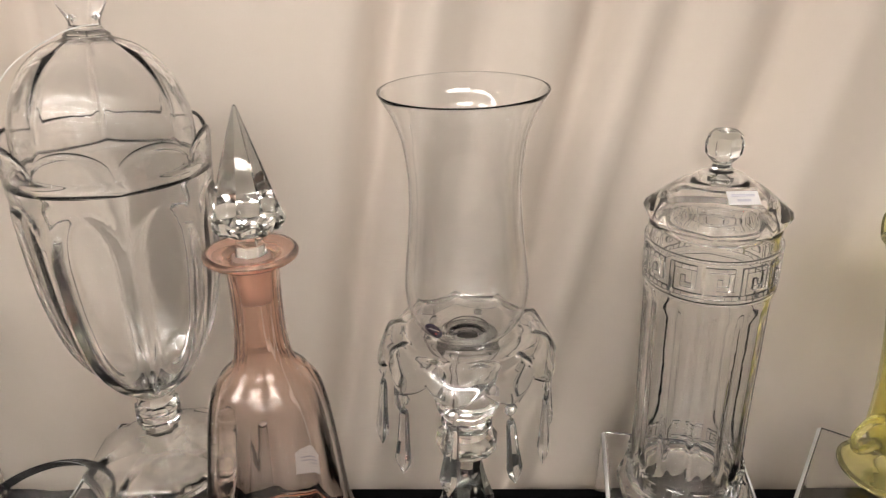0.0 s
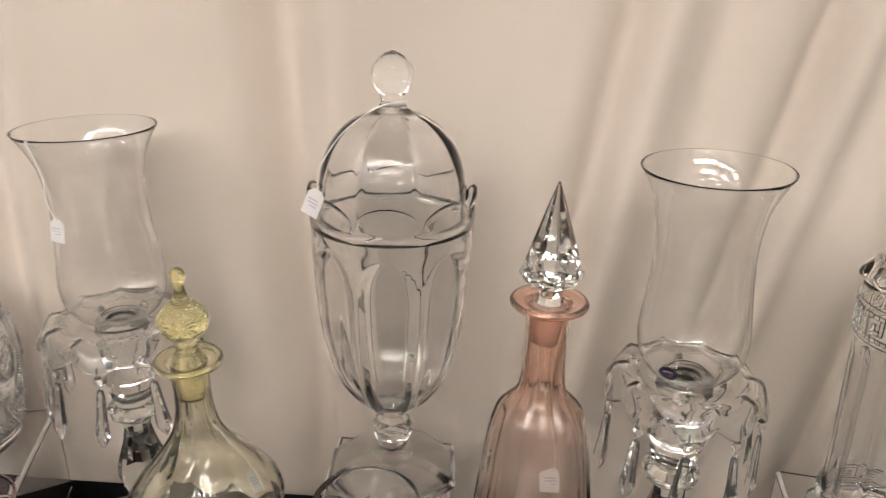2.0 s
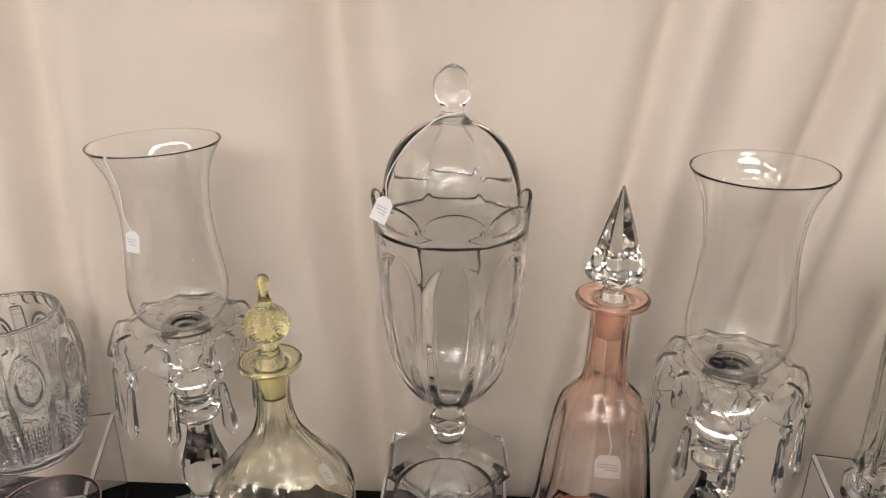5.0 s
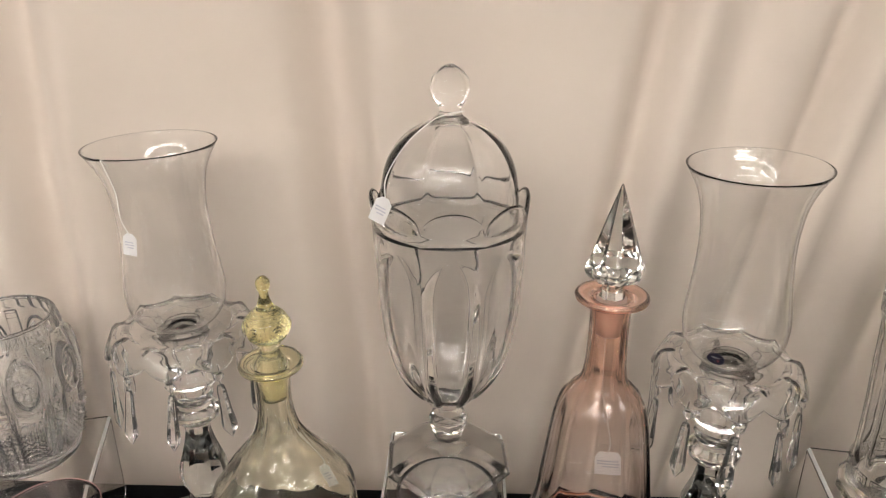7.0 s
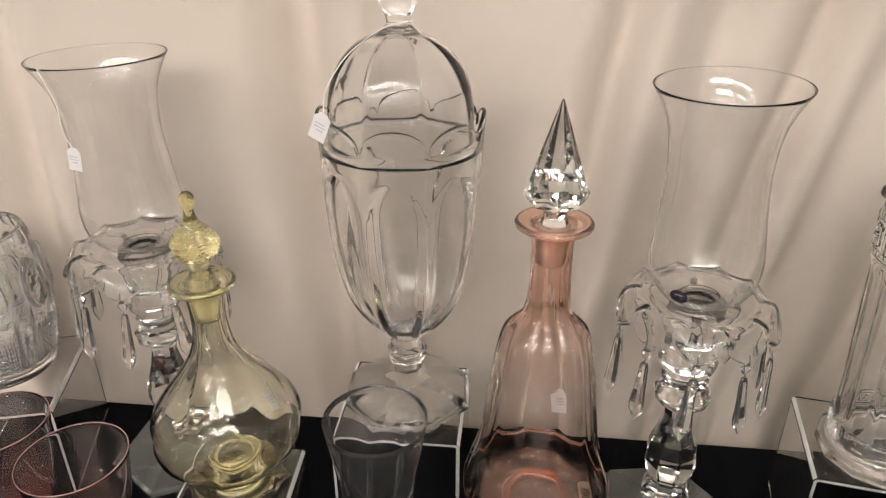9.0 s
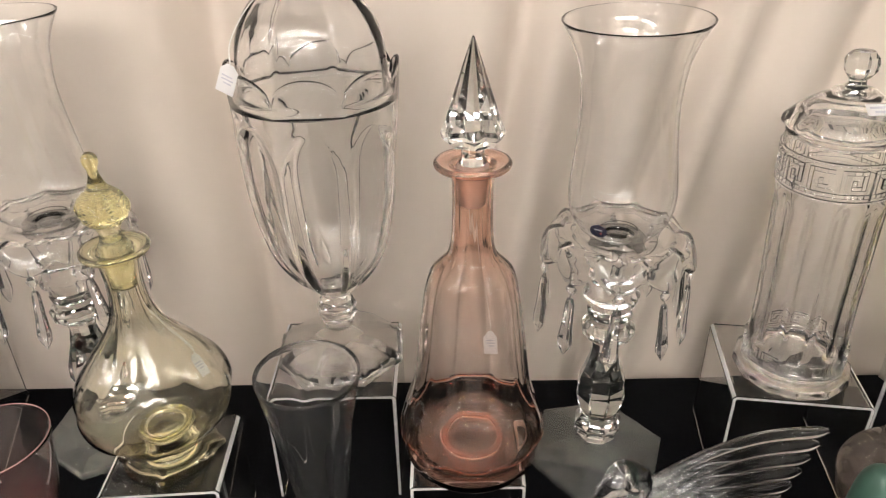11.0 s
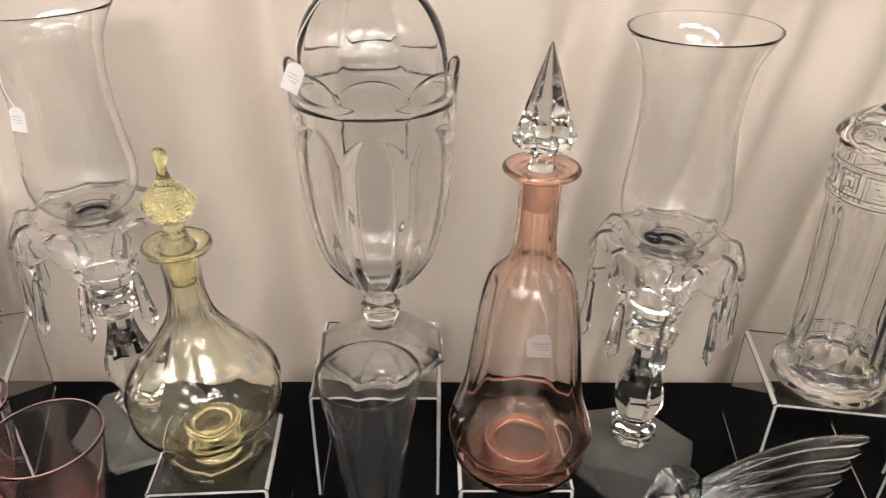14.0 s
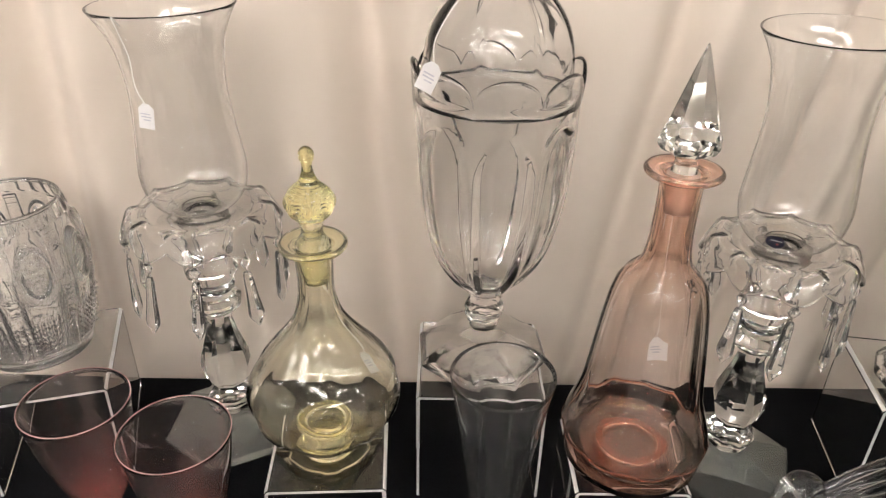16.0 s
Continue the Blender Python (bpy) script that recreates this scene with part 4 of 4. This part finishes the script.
# ---- glass swan ----
def swan():
    t = thing("glass_swan", pose(0.066, 0.412, 0.0, 0, 0, 10), "clear glass swan figure with ribbed wings on black cloth", "figurine")
    verts, faces = [], []
    # one mesh: body, neck with head, and two feathered wings
    def add_tube(pts, rad, squash=1.0, seg=24):
        base = len(verts)
        line = glide(pts, 5)
        m = len(line)
        for i, p in enumerate(line):
            f = i / 5
            k = min(int(f), len(rad) - 2)
            r = rad[k] * (1 - (f - k)) + rad[k + 1] * (f - k)
            tg = (line[min(i + 1, m - 1)] - line[max(i - 1, 0)]).normalized()
            side = Vector((0, 1, 0))
            side = (side - tg * side.dot(tg)).normalized()
            up = tg.cross(side)
            for s in range(seg):
                a = 2 * math.pi * s / seg
                verts.append(p + side * (math.cos(a) * r) + up * (math.sin(a) * r * squash))
            if i:
                b = base + (i - 1) * seg
                faces.extend((b + s, b + (s + 1) % seg, b + seg + (s + 1) % seg, b + seg + s) for s in range(seg))
        faces.append(tuple(range(base + seg - 1, base - 1, -1)))
        faces.append(tuple(range(base + (m - 1) * seg, base + m * seg)))
    add_tube([(-0.060, 0, 0.045), (-0.045, 0, 0.040), (0.0, 0, 0.040), (0.06, 0, 0.042), (0.11, 0, 0.050), (0.135, 0, 0.060)], [0.006, 0.032, 0.041, 0.040, 0.024, 0.004], 0.9)
    add_tube([(-0.050, 0, 0.045), (-0.085, 0, 0.060), (-0.090, 0, 0.085), (-0.068, 0, 0.105), (-0.045, 0, 0.130), (-0.045, 0, 0.152), (-0.058, 0, 0.160), (-0.070, 0, 0.150), (-0.086, 0, 0.134), (-0.098, 0, 0.126)],
             [0.026, 0.018, 0.013, 0.0115, 0.0115, 0.0145, 0.0165, 0.0145, 0.006, 0.002])
    # wings: ribbed sheets whose feathers end in rounded tips
    for corners in (((-0.045, 0.030, 0.098), (0.205, 0.040, 0.140), (-0.010, -0.020, 0.058), (0.105, -0.015, 0.072), 0.030),
                    ((-0.030, -0.030, 0.066), (0.150, -0.050, 0.070), (0.000, -0.046, 0.020), (0.085, -0.052, 0.024), 0.010)):
        ca, cb, cc, cd = [Vector(q) for q in corners[:4]]
        nrm = (cb - ca).cross(cc - ca).normalized()
        nu, nv, feathers = 44, 84, 7
        for side in (0, 1):
            base = len(verts)
            for j in range(nv + 1):
                v = j / nv
                ph = (v * feathers) % 1.0 if j < nv else 1.0
                arch = math.sqrt(max(0.0, 1 - (2 * ph - 1) ** 2))
                length = 0.90 + 0.10 * arch
                for i in range(nu + 1):
                    u = i / nu
                    uu = u * length
                    half = (0.0042 + 0.0034 * arch * (0.3 + 0.7 * u)) * math.sqrt(max(0.0, 1 - u ** 8)) * min(1.0, 16 * v) * min(1.0, 16 * (1 - v))
                    p = (ca * (1 - uu) + cb * uu) * (1 - v) + (cc * (1 - uu) + cd * uu) * v
                    p = p + Vector((0, 0, corners[4] * math.sin(math.pi * uu) * (1 - 0.6 * v))) + nrm * (half if side else -half)
                    verts.append(p)
            w = nu + 1
            for j in range(nv):
                for i in range(nu):
                    f = (base + j * w + i, base + j * w + i + 1, base + (j + 1) * w + i + 1, base + (j + 1) * w + i)
                    faces.append(f if side == 1 else tuple(reversed(f)))
    ob = mesh_ob("figure", verts, faces, SWAN_GLASS, t)
    return ob


swan()


# ---- smoky covered dish and teal piece ----
def smoky_dish():
    t = thing("covered_dish", pose(0.240, 0.322, 0), "round smoky brown glass dish on a foot, scrollwork on its lid", "dish")
    outer = [(0, 0.150), (0.012, 0.150), (0.030, 0.158), (0.052, 0.176), (0.066, 0.200), (0.069, 0.216)]
    prof, m = shell(outer, 0.004, 0.158, 5)
    lathe("bowl", prof, SMOKY, t, 84)
    foot = [(0, 0.001), (0.045, 0.0), (0.050, 0.003), (0.046, 0.006), (0.020, 0.016), (0.010, 0.040), (0.009, 0.090), (0.013, 0.130), (0.011, 0.1495), (0, 0.1495)]
    lathe("foot", foot, SMOKY, t, 60)
    lid = [(0.0700, 0.2185), (0.0705, 0.223), (0.067, 0.231), (0.057, 0.239), (0.040, 0.246), (0.020, 0.250), (0, 0.251), (0, 0.247), (0.040, 0.241), (0.055, 0.234), (0.063, 0.228), (0.066, 0.2185)]
    prof = [(q[0], q[1]) for q in glide([(r, z, 0) for r, z in lid[:7]], 12)] + lid[7:]
    n = len(prof) - 5
    def relief(r, z, a, i):
        if i < n and r < 0.062:
            q = noise.noise(Vector((r * 75 * math.cos(a), r * 75 * math.sin(a), 1.5)))
            z += 0.0030 * (1 - min(1, abs(q) * 7))
        return r, z
    lathe("lid", prof, SMOKY, t, 160, relief, label="smoky lid with scrollwork in relief")


smoky_dish()


def teal_vase():
    t = thing("teal_bottle", pose(0.142, 0.258, 0), "slender teal green satin glass bottle with a rounded top", "bottle")
    body = [(0, 0.002), (0.030, 0.0), (0.034, 0.004), (0.036, 0.040), (0.030, 0.120), (0.021, 0.210), (0.0180, 0.260), (0.0160, 0.285), (0.0138, 0.302), (0.0088, 0.3125), (0.0032, 0.3160), (0, 0.3163)]
    lathe("body", [(q[0], q[1]) for q in glide([(r, z, 0) for r, z in body], 5)], TEAL, t, 64)


teal_vase()


# ---- yellow jug ----
def yellow_jug():
    t = thing("yellow_jug", pose(0.485, 0.604, 0.1505), "bright yellow glass jug with round foot and small looped handle", "jug")
    foot = [(0, 0.002), (0.045, 0.0), (0.0535, 0.0010), (0.0545, 0.0025), (0.050, 0.0042), (0.022, 0.0075), (0.014, 0.012), (0.012, 0.018), (0, 0.018)]
    lathe("foot", foot, JUG_YELLOW, t, 72)
    outer = [(0, 0.0182), (0.011, 0.0182), (0.018, 0.024), (0.031, 0.036), (0.036, 0.050), (0.0365, 0.090), (0.041, 0.150), (0.051, 0.215), (0.062, 0.256), (0.070, 0.268)]
    prof, m = shell(outer, 0.0035, 0.027, 6)
    def mod(r, z, a, i):
        f = smoothstep((z - 0.22) / 0.05)
        return r * (1 + 0.05 * f * math.cos(6 * a)), z + 0.008 * f * math.cos(6 * a)
    lathe("body", prof, JUG_YELLOW, t, 96, mod)
    tube("handle", [(-0.034, -0.012, 0.078), (-0.052, -0.018, 0.078), (-0.066, -0.022, 0.062), (-0.060, -0.020, 0.046), (-0.046, -0.015, 0.042), (-0.032, -0.010, 0.046)], [0.006, 0.005, 0.0042, 0.0042, 0.005, 0.007], JUG_YELLOW, t, seg=12)


yellow_jug()
